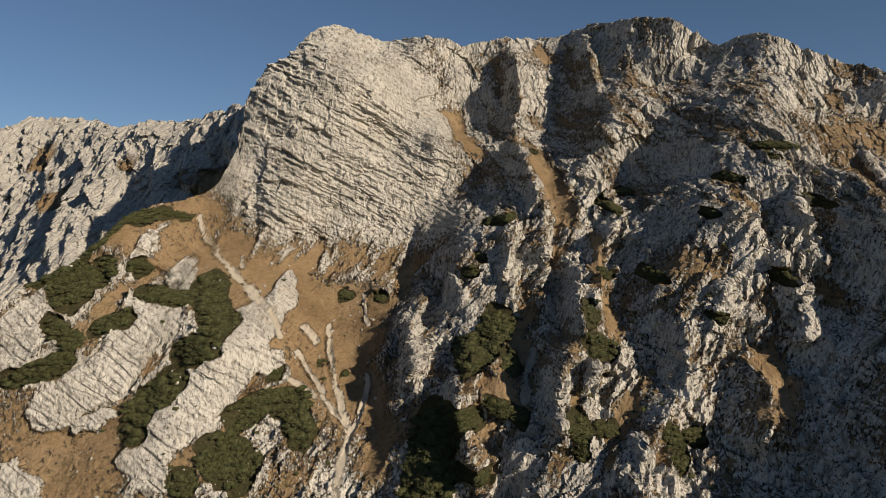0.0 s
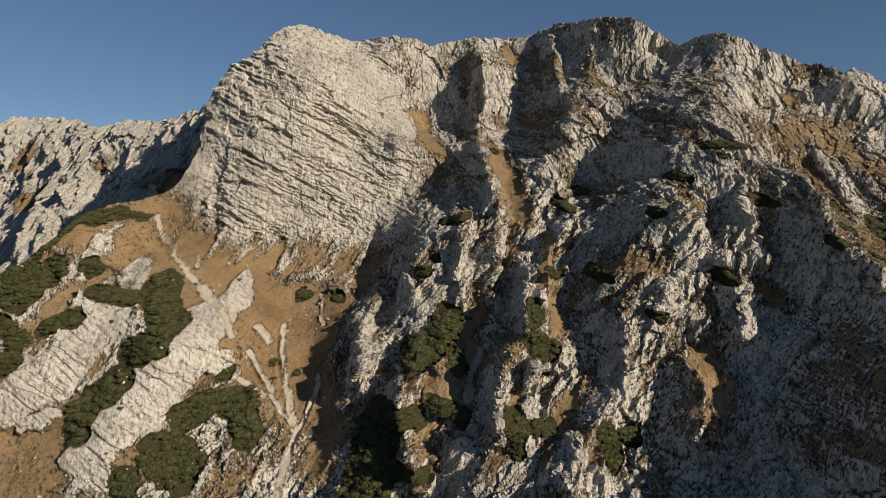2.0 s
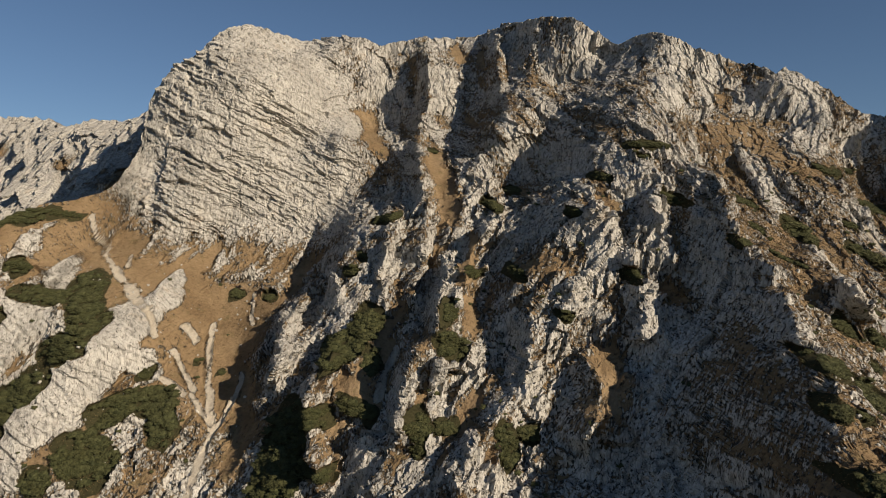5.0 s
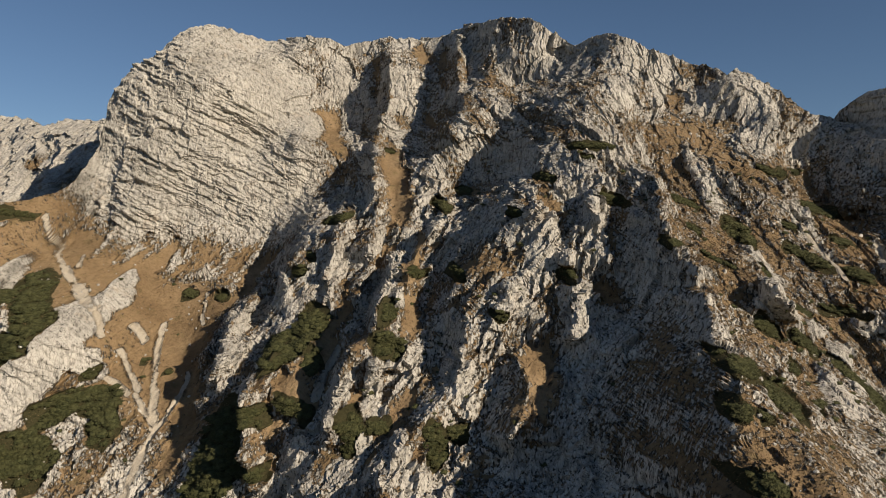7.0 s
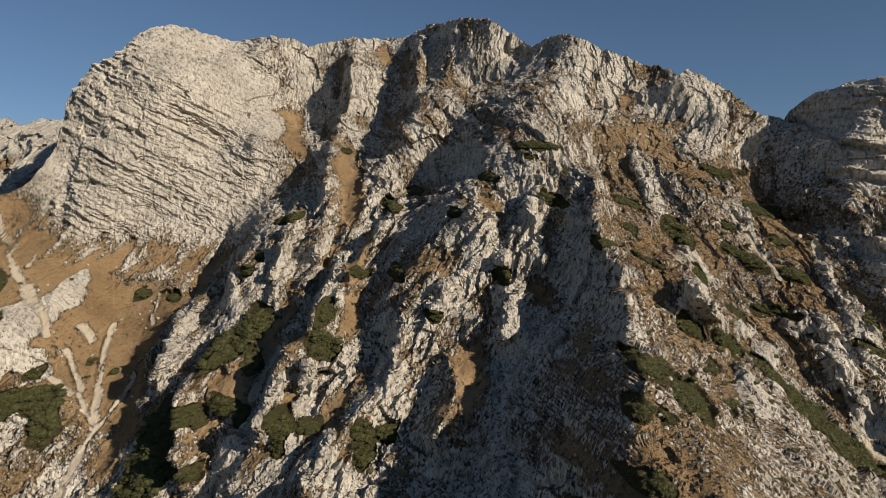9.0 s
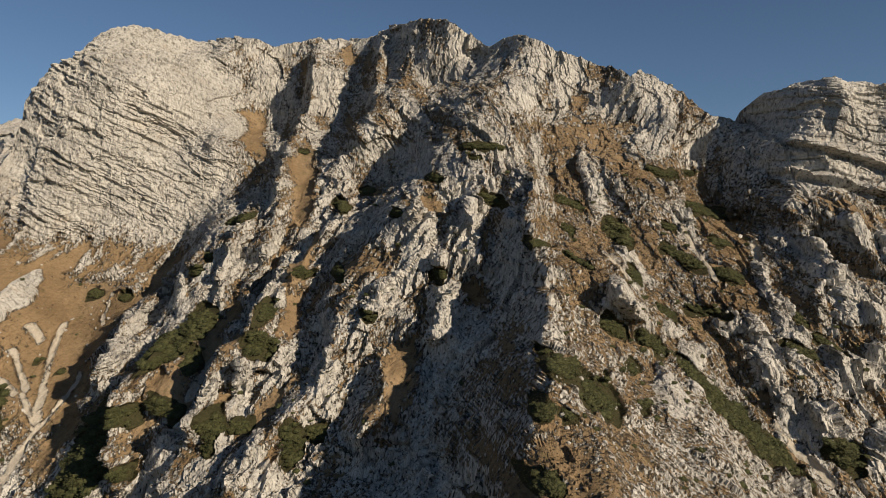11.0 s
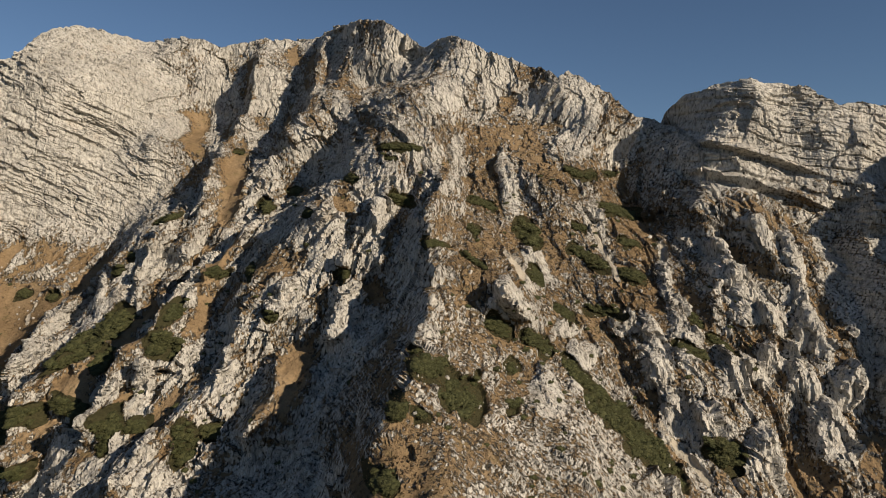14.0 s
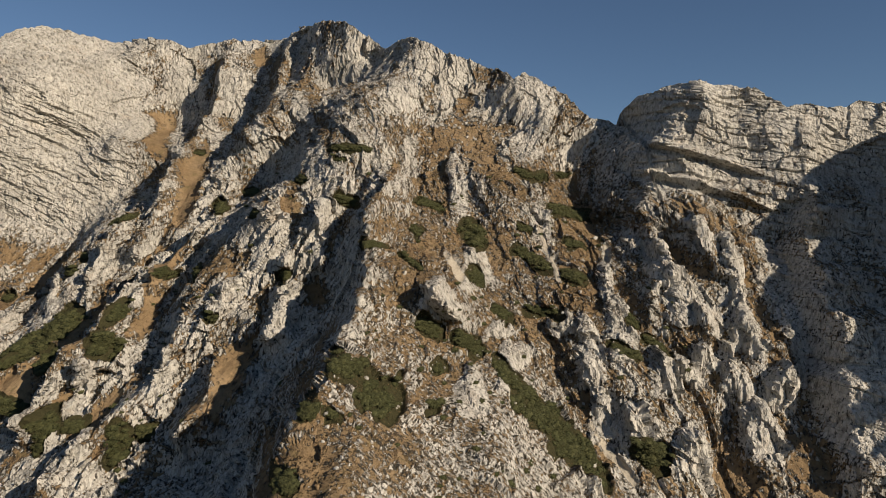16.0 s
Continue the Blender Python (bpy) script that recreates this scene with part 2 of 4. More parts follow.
contour(106, [170, 170, 168, 168, 168, 169, 171, 172, 171, 173, 180, 197, 204, 203, 199, 199, 192, 181, 177, 176, 169, 166, 164, 154, 146, 147, 144, 143, 132, 122, 123, 128, 137, 143, 144, 140, 140, 140, 137, 141, 141, 139, 138, 140, 139, 137, 126, 119, 113])
contour(114, [176, 175, 174, 174, 176, 179, 181, 187, 187, 195, 205, 213, 215, 215, 215, 216, 203, 187, 184, 186, 188, 183, 176, 161, 154, 154, 153, 155, 144, 139, 129, 135, 151, 152, 151, 148, 153, 148, 149, 144, 150, 148, 147, 150, 150, 148, 138, 130, 124])
contour(122, [182, 181, 181, 180, 180, 182, 190, 212, 212, 212, 218, 222, 221, 223, 224, 224, 214, 199, 190, 188, 192, 189, 185, 174, 164, 161, 161, 155, 152, 150, 149, 155, 162, 159, 161, 161, 163, 157, 158, 150, 155, 158, 159, 161, 160, 158, 147, 140, 134])
contour(130, [190, 189, 189, 189, 190, 194, 202, 216, 218, 215, 215, 222, 225, 226, 227, 229, 227, 215, 206, 198, 199, 202, 200, 191, 179, 163, 164, 164, 162, 160, 164, 170, 170, 165, 167, 172, 181, 166, 158, 157, 164, 161, 159, 163, 165, 163, 155, 148, 142])
contour(138, [198, 197, 199, 200, 203, 209, 215, 221, 221, 219, 218, 223, 226, 227, 229, 232, 235, 234, 230, 215, 207, 210, 208, 208, 206, 192, 178, 171, 169, 175, 182, 180, 175, 172, 176, 182, 189, 178, 175, 167, 166, 166, 162, 162, 166, 167, 161, 155, 150])
contour(146, [208, 208, 210, 213, 217, 222, 226, 227, 226, 223, 221, 223, 226, 229, 233, 234, 233, 238, 238, 226, 218, 220, 217, 212, 211, 207, 187, 178, 176, 179, 188, 188, 188, 188, 186, 187, 194, 190, 181, 170, 168, 169, 165, 163, 167, 169, 166, 162, 158])
contour(154, [220, 220, 223, 226, 229, 233, 233, 232, 229, 227, 224, 225, 228, 235, 243, 239, 232, 237, 241, 239, 236, 236, 227, 212, 208, 212, 201, 189, 185, 187, 197, 197, 198, 199, 195, 188, 194, 195, 199, 182, 170, 173, 171, 171, 170, 172, 170, 167, 164])
contour(163, [233, 234, 237, 240, 241, 241, 239, 236, 231, 228, 227, 227, 228, 233, 243, 248, 250, 263, 263, 256, 252, 251, 246, 232, 219, 215, 215, 205, 194, 194, 201, 205, 209, 205, 197, 199, 203, 202, 197, 191, 177, 179, 177, 177, 176, 176, 175, 173, 171])
contour(172, [246, 249, 251, 252, 253, 251, 247, 241, 234, 231, 229, 227, 226, 231, 243, 255, 263, 269, 267, 262, 259, 257, 254, 246, 238, 233, 235, 231, 223, 212, 208, 210, 213, 212, 207, 208, 209, 207, 204, 200, 191, 187, 183, 182, 181, 181, 180, 179, 177])
contour(182, [261, 266, 268, 268, 268, 265, 260, 252, 244, 239, 235, 232, 235, 242, 253, 265, 269, 268, 271, 268, 265, 263, 260, 254, 247, 239, 233, 231, 235, 226, 215, 214, 216, 217, 217, 217, 215, 212, 209, 205, 200, 196, 191, 189, 187, 186, 185, 185, 184])
contour(192, [276, 283, 283, 284, 283, 282, 278, 272, 262, 253, 246, 245, 256, 269, 271, 268, 271, 277, 281, 277, 272, 272, 270, 265, 257, 246, 237, 232, 231, 226, 219, 219, 220, 222, 224, 223, 219, 216, 213, 209, 205, 201, 198, 195, 193, 191, 192, 192, 191])
contour(204, [289, 299, 298, 298, 299, 299, 297, 293, 283, 273, 266, 270, 282, 291, 288, 280, 276, 277, 280, 282, 282, 284, 284, 278, 267, 252, 242, 235, 228, 224, 221, 222, 224, 227, 228, 227, 223, 220, 215, 212, 209, 206, 203, 200, 198, 196, 197, 196, 194])
rib([(24.9, 189.0), (26.2, 177.1), (25.7, 166.8), (22.9, 161.0)], 5.0, 14.1, 10.5)
rib([(23.2, 154.3), (24.7, 142.6), (27.4, 133.5), (26.9, 128.1), (25.6, 121.3), (24.9, 114.5), (23.5, 111.3)], 5.0, 3.3, 7.1)
rib([(18.0, 140.2), (11.8, 135.5), (10.4, 126.2), (7.2, 119.9), (2.6, 112.5), (-1.6, 108.7), (-0.7, 102.9), (0.6, 97.6)], 6.0, 8.0, 0.4)
rib([(-5.7, 106.7), (-7.3, 103.0), (-6.9, 98.4), (-6.3, 93.1)], 5.1, 3.2, 9.7)
rib([(16.9, 126.0), (16.1, 118.5), (15.2, 112.8), (16.3, 109.9)], 2.6, 4.0, 5.7)
rib([(50.4, 192.2), (49.9, 180.3), (49.1, 172.4)], 5.1, 3.0, 7.2)
rib([(61.7, 194.8), (59.9, 183.1), (58.1, 172.3)], 3.4, 3.2, 2.1)
rib([(54.9, 171.6), (50.0, 161.6), (45.9, 155.5), (42.6, 150.2), (39.5, 140.7), (36.8, 133.0), (34.7, 127.1)], 8.5, 11.0, 6.2)
rib([(44.0, 128.5), (41.6, 124.9), (38.4, 120.6), (35.9, 115.8), (35.3, 112.7)], 3.0, 4.8, 6.2)
rib([(88.8, 182.1), (81.1, 170.6), (73.6, 165.4), (69.3, 156.7), (66.5, 149.7), (67.5, 141.8), (66.0, 134.7), (63.1, 126.2), (64.3, 121.1), (64.6, 116.4)], 10.4, 17.2, 1.6)
rib([(54.9, 118.7), (51.2, 115.1), (49.0, 110.4), (47.9, 106.6)], 3.0, 3.2, 0.5)
rib([(78.2, 132.2), (74.3, 126.0), (71.1, 122.9), (70.0, 118.7), (70.2, 115.2)], 2.5, 4.8, 4.1)
rib([(74.2, 115.9), (71.3, 111.9), (70.7, 107.6), (68.7, 103.4)], 2.9, 11.2, 3.0)
rib([(90.8, 135.3), (87.2, 127.2), (88.2, 115.9), (87.8, 109.3), (85.9, 104.6), (83.7, 99.9), (80.7, 95.4), (79.2, 92.0), (77.5, 86.9)], 6.3, 7.2, 12.3)
rib([(31.6, 114.2), (29.1, 108.7), (28.4, 102.2), (25.3, 99.6), (23.5, 96.0), (22.2, 91.5), (21.7, 87.7)], 3.1, 10.0, 14.2)
rib([(47.9, 102.0), (46.5, 96.4), (43.7, 93.3), (41.6, 89.8), (39.0, 86.6), (36.0, 84.6), (33.5, 82.6), (32.6, 78.9)], 3.8, 11.0, 6.7)
rib([(59.2, 95.5), (58.2, 91.8), (56.0, 89.2), (54.8, 86.3)], 4.0, 7.8, 7.5)
rib([(6.1, 96.0), (3.3, 91.5), (2.5, 88.1), (4.9, 81.5), (6.8, 76.9)], 3.4, 4.1, 8.8)
rib([(151.6, 136.0), (147.2, 129.0), (149.4, 118.3), (143.0, 108.9)], 2.8, 4.1, 3.6)
rib([(166.9, 128.2), (165.5, 118.8), (161.0, 108.8), (163.3, 102.4), (158.4, 92.9)], 8.5, 7.5, 1.3)
rib([(158.9, 158.7), (155.0, 150.7), (151.8, 141.7)], 9.1, 12.0, 7.5)
rib([(100.0, 113.5), (102.8, 110.0), (105.5, 107.0)], 3.0, 9.4, 6.6)
rib([(134.9, 94.4), (134.1, 90.1), (135.4, 87.0)], 2.6, 5.0, 1.6)
rib([(184.0, 131.0), (180.5, 124.0), (177.0, 114.0), (175.5, 104.0), (173.5, 94.0), (171.0, 84.0)], 2.5, 28.0, 8.2)
# Unseen rib beyond the right of view, added to shade the wall and tower.
rib([(235.0, 168.0), (233.0, 140.0), (231.0, 116.0)], 12.0, 26.0, 61.0)
CREST = line([(-140.0, 88.0), (-118.0, 100.0), (-103.0, 108.0), (-90.1, 115.0), (-84.1, 121.5), (-79.9, 130.7), (-75.0, 133.6), (-69.6, 136.3), (-67.5, 140.1), (-64.6, 153.9), (-62.5, 169.0), (-58.6, 178.6), (-52.8, 182.5), (-48.1, 188.3), (-43.1, 194.9), (-38.4, 199.3), (-30.1, 200.7), (-20.4, 200.1), (-9.4, 200.1), (-0.8, 199.2), (7.5, 197.0), (14.0, 199.1), (24.9, 200.5), (37.6, 200.8), (42.9, 199.9), (47.2, 200.8), (54.9, 199.9), (63.2, 197.0), (72.4, 193.4), (80.0, 188.6)])
# The rise at x 233 to 242 tops the unseen shading rib.
CREST += line([(86.2, 183.3), (89.0, 184.7), (93.2, 184.6), (99.1, 182.3), (106.3, 177.4), (113.4, 175.8), (119.8, 172.9), (122.5, 170.3), (123.6, 168.2), (127.0, 170.4), (132.8, 167.1), (138.7, 163.9), (141.3, 159.3), (143.8, 156.2), (148.7, 155.9), (151.3, 154.0), (151.9, 153.6), (152.7, 158.3), (155.2, 160.5), (163.5, 162.7), (174.0, 161.0), (181.3, 159.2), (185.7, 155.1), (192.2, 155.9), (200.1, 154.4), (204.3, 156.4), (209.1, 156.0), (224.0, 156.0), (233.0, 163.0), (242.0, 159.0), (262.0, 150.0)])
crag(-57.7, 136.3, 126.5, 2.4, 1.8)
crag(-53.1, 125.3, 115.5, 1.7, 1.5)
crag(-43.3, 112.6, 105.8, 2.3, 1.7)
crag(-66.7, 117.5, 109.1, 3.0, 2.2)
crag(-74.4, 127.2, 117.9, 3.0, 2.3)
crag(-45.3, 121.7, 113.8, 1.9, 1.5)
crag(-35.0, 120.1, 112.0, 2.6, 1.9)
crag(-65.2, 126.6, 122.5, 1.2, 1.5)
crag(106.3, 146.8, 127.3, 3.6, 2.7)
crag(101.5, 114.6, 107.8, 6.0, 4.5)
crag(113.1, 106.2, 103.8, 5.1, 3.8)
crag(110.0, 122.5, 112.6, 6.3, 4.5)
crag(126.7, 129.4, 124.8, 2.2, 2.3)
crag(65.8, 129.1, 115.8, 5.9, 4.4)
crag(70.3, 114.1, 103.4, 4.5, 3.4)
crag(115.2, 102.4, 99.1, 6.0, 4.5)
crag(126.7, 107.4, 103.4, 4.8, 5.1)
crag(137.3, 116.8, 100.7, 4.4, 4.6)
crag(151.0, 117.2, 107.0, 6.3, 6.3)
crag(148.2, 121.6, 114.4, 4.5, 4.8)
crag(162.8, 123.4, 109.3, 3.8, 4.0)
crag(157.2, 129.2, 120.7, 3.3, 3.4)
crag(161.0, 108.5, 101.0, 4.5, 4.7)
crag(170.7, 106.2, 101.9, 1.8, 2.1)
crag(130.2, 107.1, 97.2, 3.1, 3.3)
crag(146.5, 100.6, 95.5, 5.0, 5.3)
crag(75.5, 131.4, 114.7, 3.8, 2.8)
crag(64.4, 134.2, 114.9, 4.4, 3.3)
crag(72.1, 113.0, 106.5, 3.9, 2.9)
crag(58.4, 113.5, 106.2, 5.1, 3.8)
crag(32.2, 114.1, 107.4, 4.3, 3.3)
crag(3.3, 112.8, 105.5, 5.2, 3.9)
crag(46.4, 101.0, 90.3, 4.7, 3.5)
crag(30.2, 98.4, 86.0, 4.5, 3.4)
crag(35.8, 86.1, 79.1, 4.5, 3.4)
crag(144.0, 101.3, 95.0, 5.0, 5.3)
crag(130.8, 93.5, 87.4, 4.0, 4.2)
crag(136.1, 91.6, 86.6, 4.0, 4.2)
crag(128.9, 99.6, 94.1, 3.1, 3.2)
crag(157.0, 102.6, 94.1, 4.0, 4.2)
crag(165.0, 98.8, 92.2, 4.5, 4.7)
crag(113.7, 101.1, 95.9, 4.1, 3.0)
crag(106.3, 100.4, 94.8, 5.1, 3.8)
crag(152.4, 102.5, 97.6, 4.2, 4.4)
crag(159.8, 92.9, 84.4, 4.6, 4.8)
crag(145.6, 89.6, 82.9, 5.4, 5.6)
grass_patch([(-71.3, 128.8), (-56.3, 114.3), (-44.2, 108.5), (-33.5, 102.2), (-26.3, 94.4), (-19.1, 85.7)], 9)
grass_patch([(-80.1, 124.5), (-70.4, 118.7)], 6)
grass_patch([(-34.1, 104.9), (-20.3, 101.9), (-23.2, 91.9)], 8)
grass_patch([(-38.5, 95.8), (-31.8, 90.3)], 6)
grass_patch([(2.2, 168.6), (5.8, 158.8), (11.4, 151.4)], 2.5)
grass_patch([(28.8, 147.3), (31.9, 137.5), (32.7, 129.0)], 4)
grass_patch([(16.0, 100.5), (18.1, 97.3)], 3.5)
grass_patch([(10.8, 93.3), (14.7, 89.5)], 3)
grass_patch([(64.2, 131.6), (68.7, 128.7)], 3)
grass_patch([(62.9, 98.3), (61.8, 93.5)], 3.5)
grass_patch([(74.8, 112.9), (77.0, 110.9)], 3)
grass_patch([(102.6, 149.7), (102.5, 141.1), (104.1, 136.2)], 5)
grass_patch([(107.7, 153.3), (114.1, 142.3), (121.3, 133.0)], 4)
grass_patch([(36.4, 193.9), (39.0, 188.0)], 3)
grass_patch([(37.8, 122.8), (35.9, 102.9)], 2)
grass_patch([(100.7, 148.7), (101.3, 138.4), (98.0, 132.1), (101.9, 122.5)], 4)
grass_patch([(112.2, 152.4), (114.9, 146.7)], 3.5)
grass_patch([(120.4, 138.0), (127.4, 141.5)], 3)
grass_patch([(133.0, 137.3), (135.2, 125.4), (133.2, 115.2), (127.9, 108.7)], 7)
grass_patch([(120.8, 103.4), (124.2, 98.4)], 4)
grass_patch([(91.2, 129.9), (92.1, 121.2)], 2.5)
grass_patch([(93.3, 112.8), (95.6, 109.0)], 2.5)
grass_patch([(91.2, 103.6), (95.3, 98.5)], 2.5)
grass_patch([(97.3, 94.1), (102.4, 88.6)], 3)
grass_patch([(157.2, 128.8), (161.5, 126.3)], 3.5)
grass_patch([(152.0, 121.3), (155.9, 116.6)], 2.5)
grass_patch([(137.5, 108.7), (145.3, 102.6)], 2.5)
grass_patch([(150.7, 89.1), (154.1, 79.0)], 5)
grass_patch([(162.6, 85.5), (164.7, 79.6)], 4)
grass_patch([(-91.8, 83.5), (-82.5, 75.7), (-72.8, 71.9), (-70.6, 77.7)], 8)
grass_patch([(-17.4, 83.8), (-12.8, 80.6), (-14.8, 74.9)], 4)
scree_path([(20.0, 97.3), (17.5, 93.2), (17.1, 89.4)], 1.2)
scree_path([(103.2, 118.9), (105.9, 114.5)], 1.3)
scree_path([(124.9, 125.3), (127.0, 114.1)], 0.9)
scree_path([(128.6, 89.0), (134.0, 81.5)], 1)
scree_path([(139.7, 120.1), (138.9, 117.7)], 1.2)
scree_path([(-68.9, 129.7), (-66.7, 123.2), (-62.3, 118.6), (-55.4, 114.9)], 0.5)
scree_path([(-55.4, 114.9), (-49.4, 110.3)], 0.7)
scree_path([(-49.4, 110.3), (-46.2, 107.9), (-42.8, 105.2)], 1.1)
scree_path([(-42.8, 105.2), (-40.9, 102.5), (-38.8, 99.0)], 0.6)
scree_path([(-55.2, 117.8), (-53.2, 115.0)], 0.6)
scree_path([(-35.3, 100.6), (-31.9, 96.6)], 0.8)
scree_path([(-29.9, 100.1), (-29.1, 96.3)], 0.9)
scree_path([(-29.1, 96.3), (-27.8, 92.2), (-25.6, 87.7), (-23.9, 85.1)], 0.9)
scree_path([(-24.0, 85.6), (-22.0, 81.8), (-20.7, 79.5)], 1.3)
scree_path([(-35.4, 95.3), (-32.6, 90.9), (-27.7, 86.4)], 0.7)
scree_path([(-36.3, 89.6), (-29.4, 86.1)], 0.7)
scree_path([(-28.2, 86.0), (-23.5, 81.9), (-21.6, 80.5)], 0.6)
scree_path([(-21.9, 107.5), (-21.5, 104.7), (-19.9, 100.1)], 0.8)
scree_path([(-18.3, 89.3), (-17.7, 85.8), (-19.0, 81.9), (-20.9, 78.6), (-21.1, 75.8)], 0.9)
scree_path([(-21.6, 75.4), (-21.8, 69.4)], 1.3)
slab([(-70.2, 106.2), (-65.4, 103.1), (-69.4, 97.2), (-73.8, 91.5)], 5)
slab([(-71.8, 97.2), (-79.7, 88.5), (-83.7, 85.2)], 5.5)
slab([(-79.3, 80.8), (-73.0, 83.9)], 2)
slab([(-45.2, 102.5), (-46.7, 97.1), (-51.3, 90.4)], 6.5)
slab([(-51.2, 89.2), (-56.0, 84.0), (-60.6, 78.9)], 6)
slab([(-63.7, 75.6), (-58.4, 72.6)], 3.5)
slab([(-41.6, 96.3), (-39.1, 92.9)], 3)
slab([(-90.5, 107.1), (-95.6, 103.4), (-94.7, 97.5)], 4.5)
slab([(-90.5, 72.5), (-85.6, 70.7)], 4)
slab([(-67.4, 115.8), (-64.3, 112.4)], 2.2)
slab([(-43.4, 111.7), (-39.9, 106.8)], 2)
slab([(-75.5, 123.1), (-76.0, 118.7)], 2)
thicket([(13.2, 103.2), (9.2, 98.3), (5.1, 96.1)], 4.2)
thicket([(14.3, 96.3), (15.1, 94.3)], 2.5)
thicket([(-1.0, 83.7), (-2.7, 77.1), (-4.4, 71.9)], 5.5)
thicket([(2.1, 86.6), (5.9, 85.6)], 2.5)
thicket([(9.9, 87.8), (16.0, 86.7)], 2.2)
thicket([(2.0, 75.8), (8.0, 76.2)], 2.3)
thicket([(31.9, 107.0), (32.0, 105.4)], 2.3)
thicket([(30.8, 101.4), (33.2, 99.0)], 2.8)
thicket([(25.4, 86.7), (26.1, 85.2)], 2.8)
thicket([(29.3, 85.9), (32.0, 85.8)], 1.6)
thicket([(41.8, 86.2), (42.2, 82.1)], 2.5)
thicket([(45.6, 85.6), (47.4, 85.5)], 2)
thicket([(5.7, 114.2), (7.7, 114.5)], 1.8)
thicket([(12.3, 127.7), (19.1, 128.8)], 1.8)
thicket([(26.6, 150.0), (28.4, 149.8)], 1.2)
thicket([(67.3, 137.6), (69.7, 136.4)], 1.9)
thicket([(75.1, 145.3), (85.1, 144.5)], 1.4)
thicket([(76.6, 142.0), (78.5, 141.6)], 1.1)
thicket([(42.3, 132.1), (45.1, 130.4)], 2)
thicket([(48.7, 136.3), (50.6, 136.2)], 1.8)
thicket([(58.7, 128.4), (60.4, 127.8)], 1.6)
thicket([(36.6, 114.8), (38.1, 114.1)], 1.8)
thicket([(46.0, 115.5), (47.7, 113.6)], 1.8)
thicket([(54.1, 106.2), (55.9, 106.1)], 1.4)
thicket([(68.7, 114.7), (70.0, 114.5)], 1.4)
thicket([(79.0, 131.6), (82.8, 130.6)], 1.7)
thicket([(24.8, 81.9), (26.4, 83.0)], 1.6)
thicket([(121.6, 139.6), (125.0, 138.2)], 1.6)
thicket([(9.0, 118.5), (9.7, 117.8)], 1.4)
thicket([(97.3, 131.8), (102.4, 129.6)], 1.7)
thicket([(96.1, 125.0), (97.4, 123.7)], 1.2)
thicket([(86.9, 121.2), (90.3, 121.0)], 1.3)
thicket([(93.8, 119.5), (98.0, 116.6)], 0.9)
thicket([(108.9, 125.2), (110.5, 122.0)], 3)
thicket([(120.4, 125.2), (122.3, 124.7)], 1.6)
thicket([(119.6, 120.1), (124.6, 116.4)], 2)
thicket([(108.2, 115.4), (110.5, 113.1)], 2)
thicket([(126.6, 138.2), (129.2, 138.8)], 1.4)
thicket([(133.7, 139.7), (135.8, 139.3)], 1.3)
thicket([(129.3, 130.2), (137.9, 128.3)], 2.2)
thicket([(130.8, 121.6), (134.0, 121.3)], 1.4)
thicket([(128.5, 115.3), (131.6, 114.1)], 1.8)
thicket([(112.6, 108.4), (115.6, 106.5)], 1.5)
thicket([(119.7, 108.0), (125.6, 107.4)], 1.2)
thicket([(98.5, 107.1), (101.4, 105.3)], 1.6)
thicket([(104.9, 104.6), (108.7, 102.3)], 1.8)
thicket([(85.5, 103.4), (89.3, 102.0)], 1.9)
thicket([(90.5, 99.3), (94.2, 96.7)], 2.1)
thicket([(82.3, 97.8), (84.1, 98.5)], 1.5)
thicket([(80.1, 91.4), (82.8, 91.8)], 1.6)
thicket([(86.1, 97.8), (87.2, 97.3)], 0.8)
thicket([(101.1, 100.6), (101.9, 99.4)], 1)
thicket([(99.6, 96.2), (101.5, 95.7)], 0.9)
thicket([(94.6, 99.7), (94.7, 99.5)], 0.8)
thicket([(114.6, 95.1), (120.6, 91.0), (127.9, 82.8)], 2.6)
thicket([(136.8, 86.2), (139.5, 84.3)], 2.8)
thicket([(134.9, 101.6), (139.3, 100.0)], 1.4)
thicket([(141.8, 103.2), (144.8, 101.2)], 1.2)
thicket([(139.2, 106.6), (140.3, 105.5)], 1.2)
thicket([(121.2, 87.5), (125.9, 85.8)], 1.6)
thicket([(111.7, 99.9), (115.2, 96.4)], 1.5)
thicket([(-87.3, 128.2), (-82.8, 129.1), (-77.8, 128.5)], 2.9)
thicket([(-76.4, 130.2), (-70.9, 129.3)], 1.5)
thicket([(-90.2, 116.0), (-86.4, 109.5)], 5.2)
thicket([(-82.2, 116.0), (-81.4, 112.0)], 2.8)
thicket([(-96.9, 112.8), (-95.2, 112.1)], 1.8)
thicket([(-78.2, 102.2), (-73.6, 104.4)], 2.6)
thicket([(-88.9, 102.9), (-82.8, 99.8), (-83.3, 97.6)], 2.8)
thicket([(-94.1, 91.8), (-85.9, 94.1), (-83.2, 95.3)], 2.9)
thicket([(-75.7, 116.0), (-73.9, 115.7)], 2.4)
thicket([(-71.7, 110.0), (-65.9, 108.5), (-61.4, 108.0)], 2.5)
thicket([(-58.5, 111.7), (-54.9, 106.7), (-51.1, 102.0)], 4.0)
thicket([(-52.8, 98.0), (-58.3, 96.8)], 4.0)
thicket([(-59.6, 90.6), (-63.9, 87.2), (-65.6, 81.8)], 4.2)
thicket([(-45.0, 83.0), (-41.1, 85.2), (-34.1, 85.2), (-30.6, 79.5)], 3.7)
thicket([(-48.1, 77.3), (-42.0, 73.8)], 4.8)
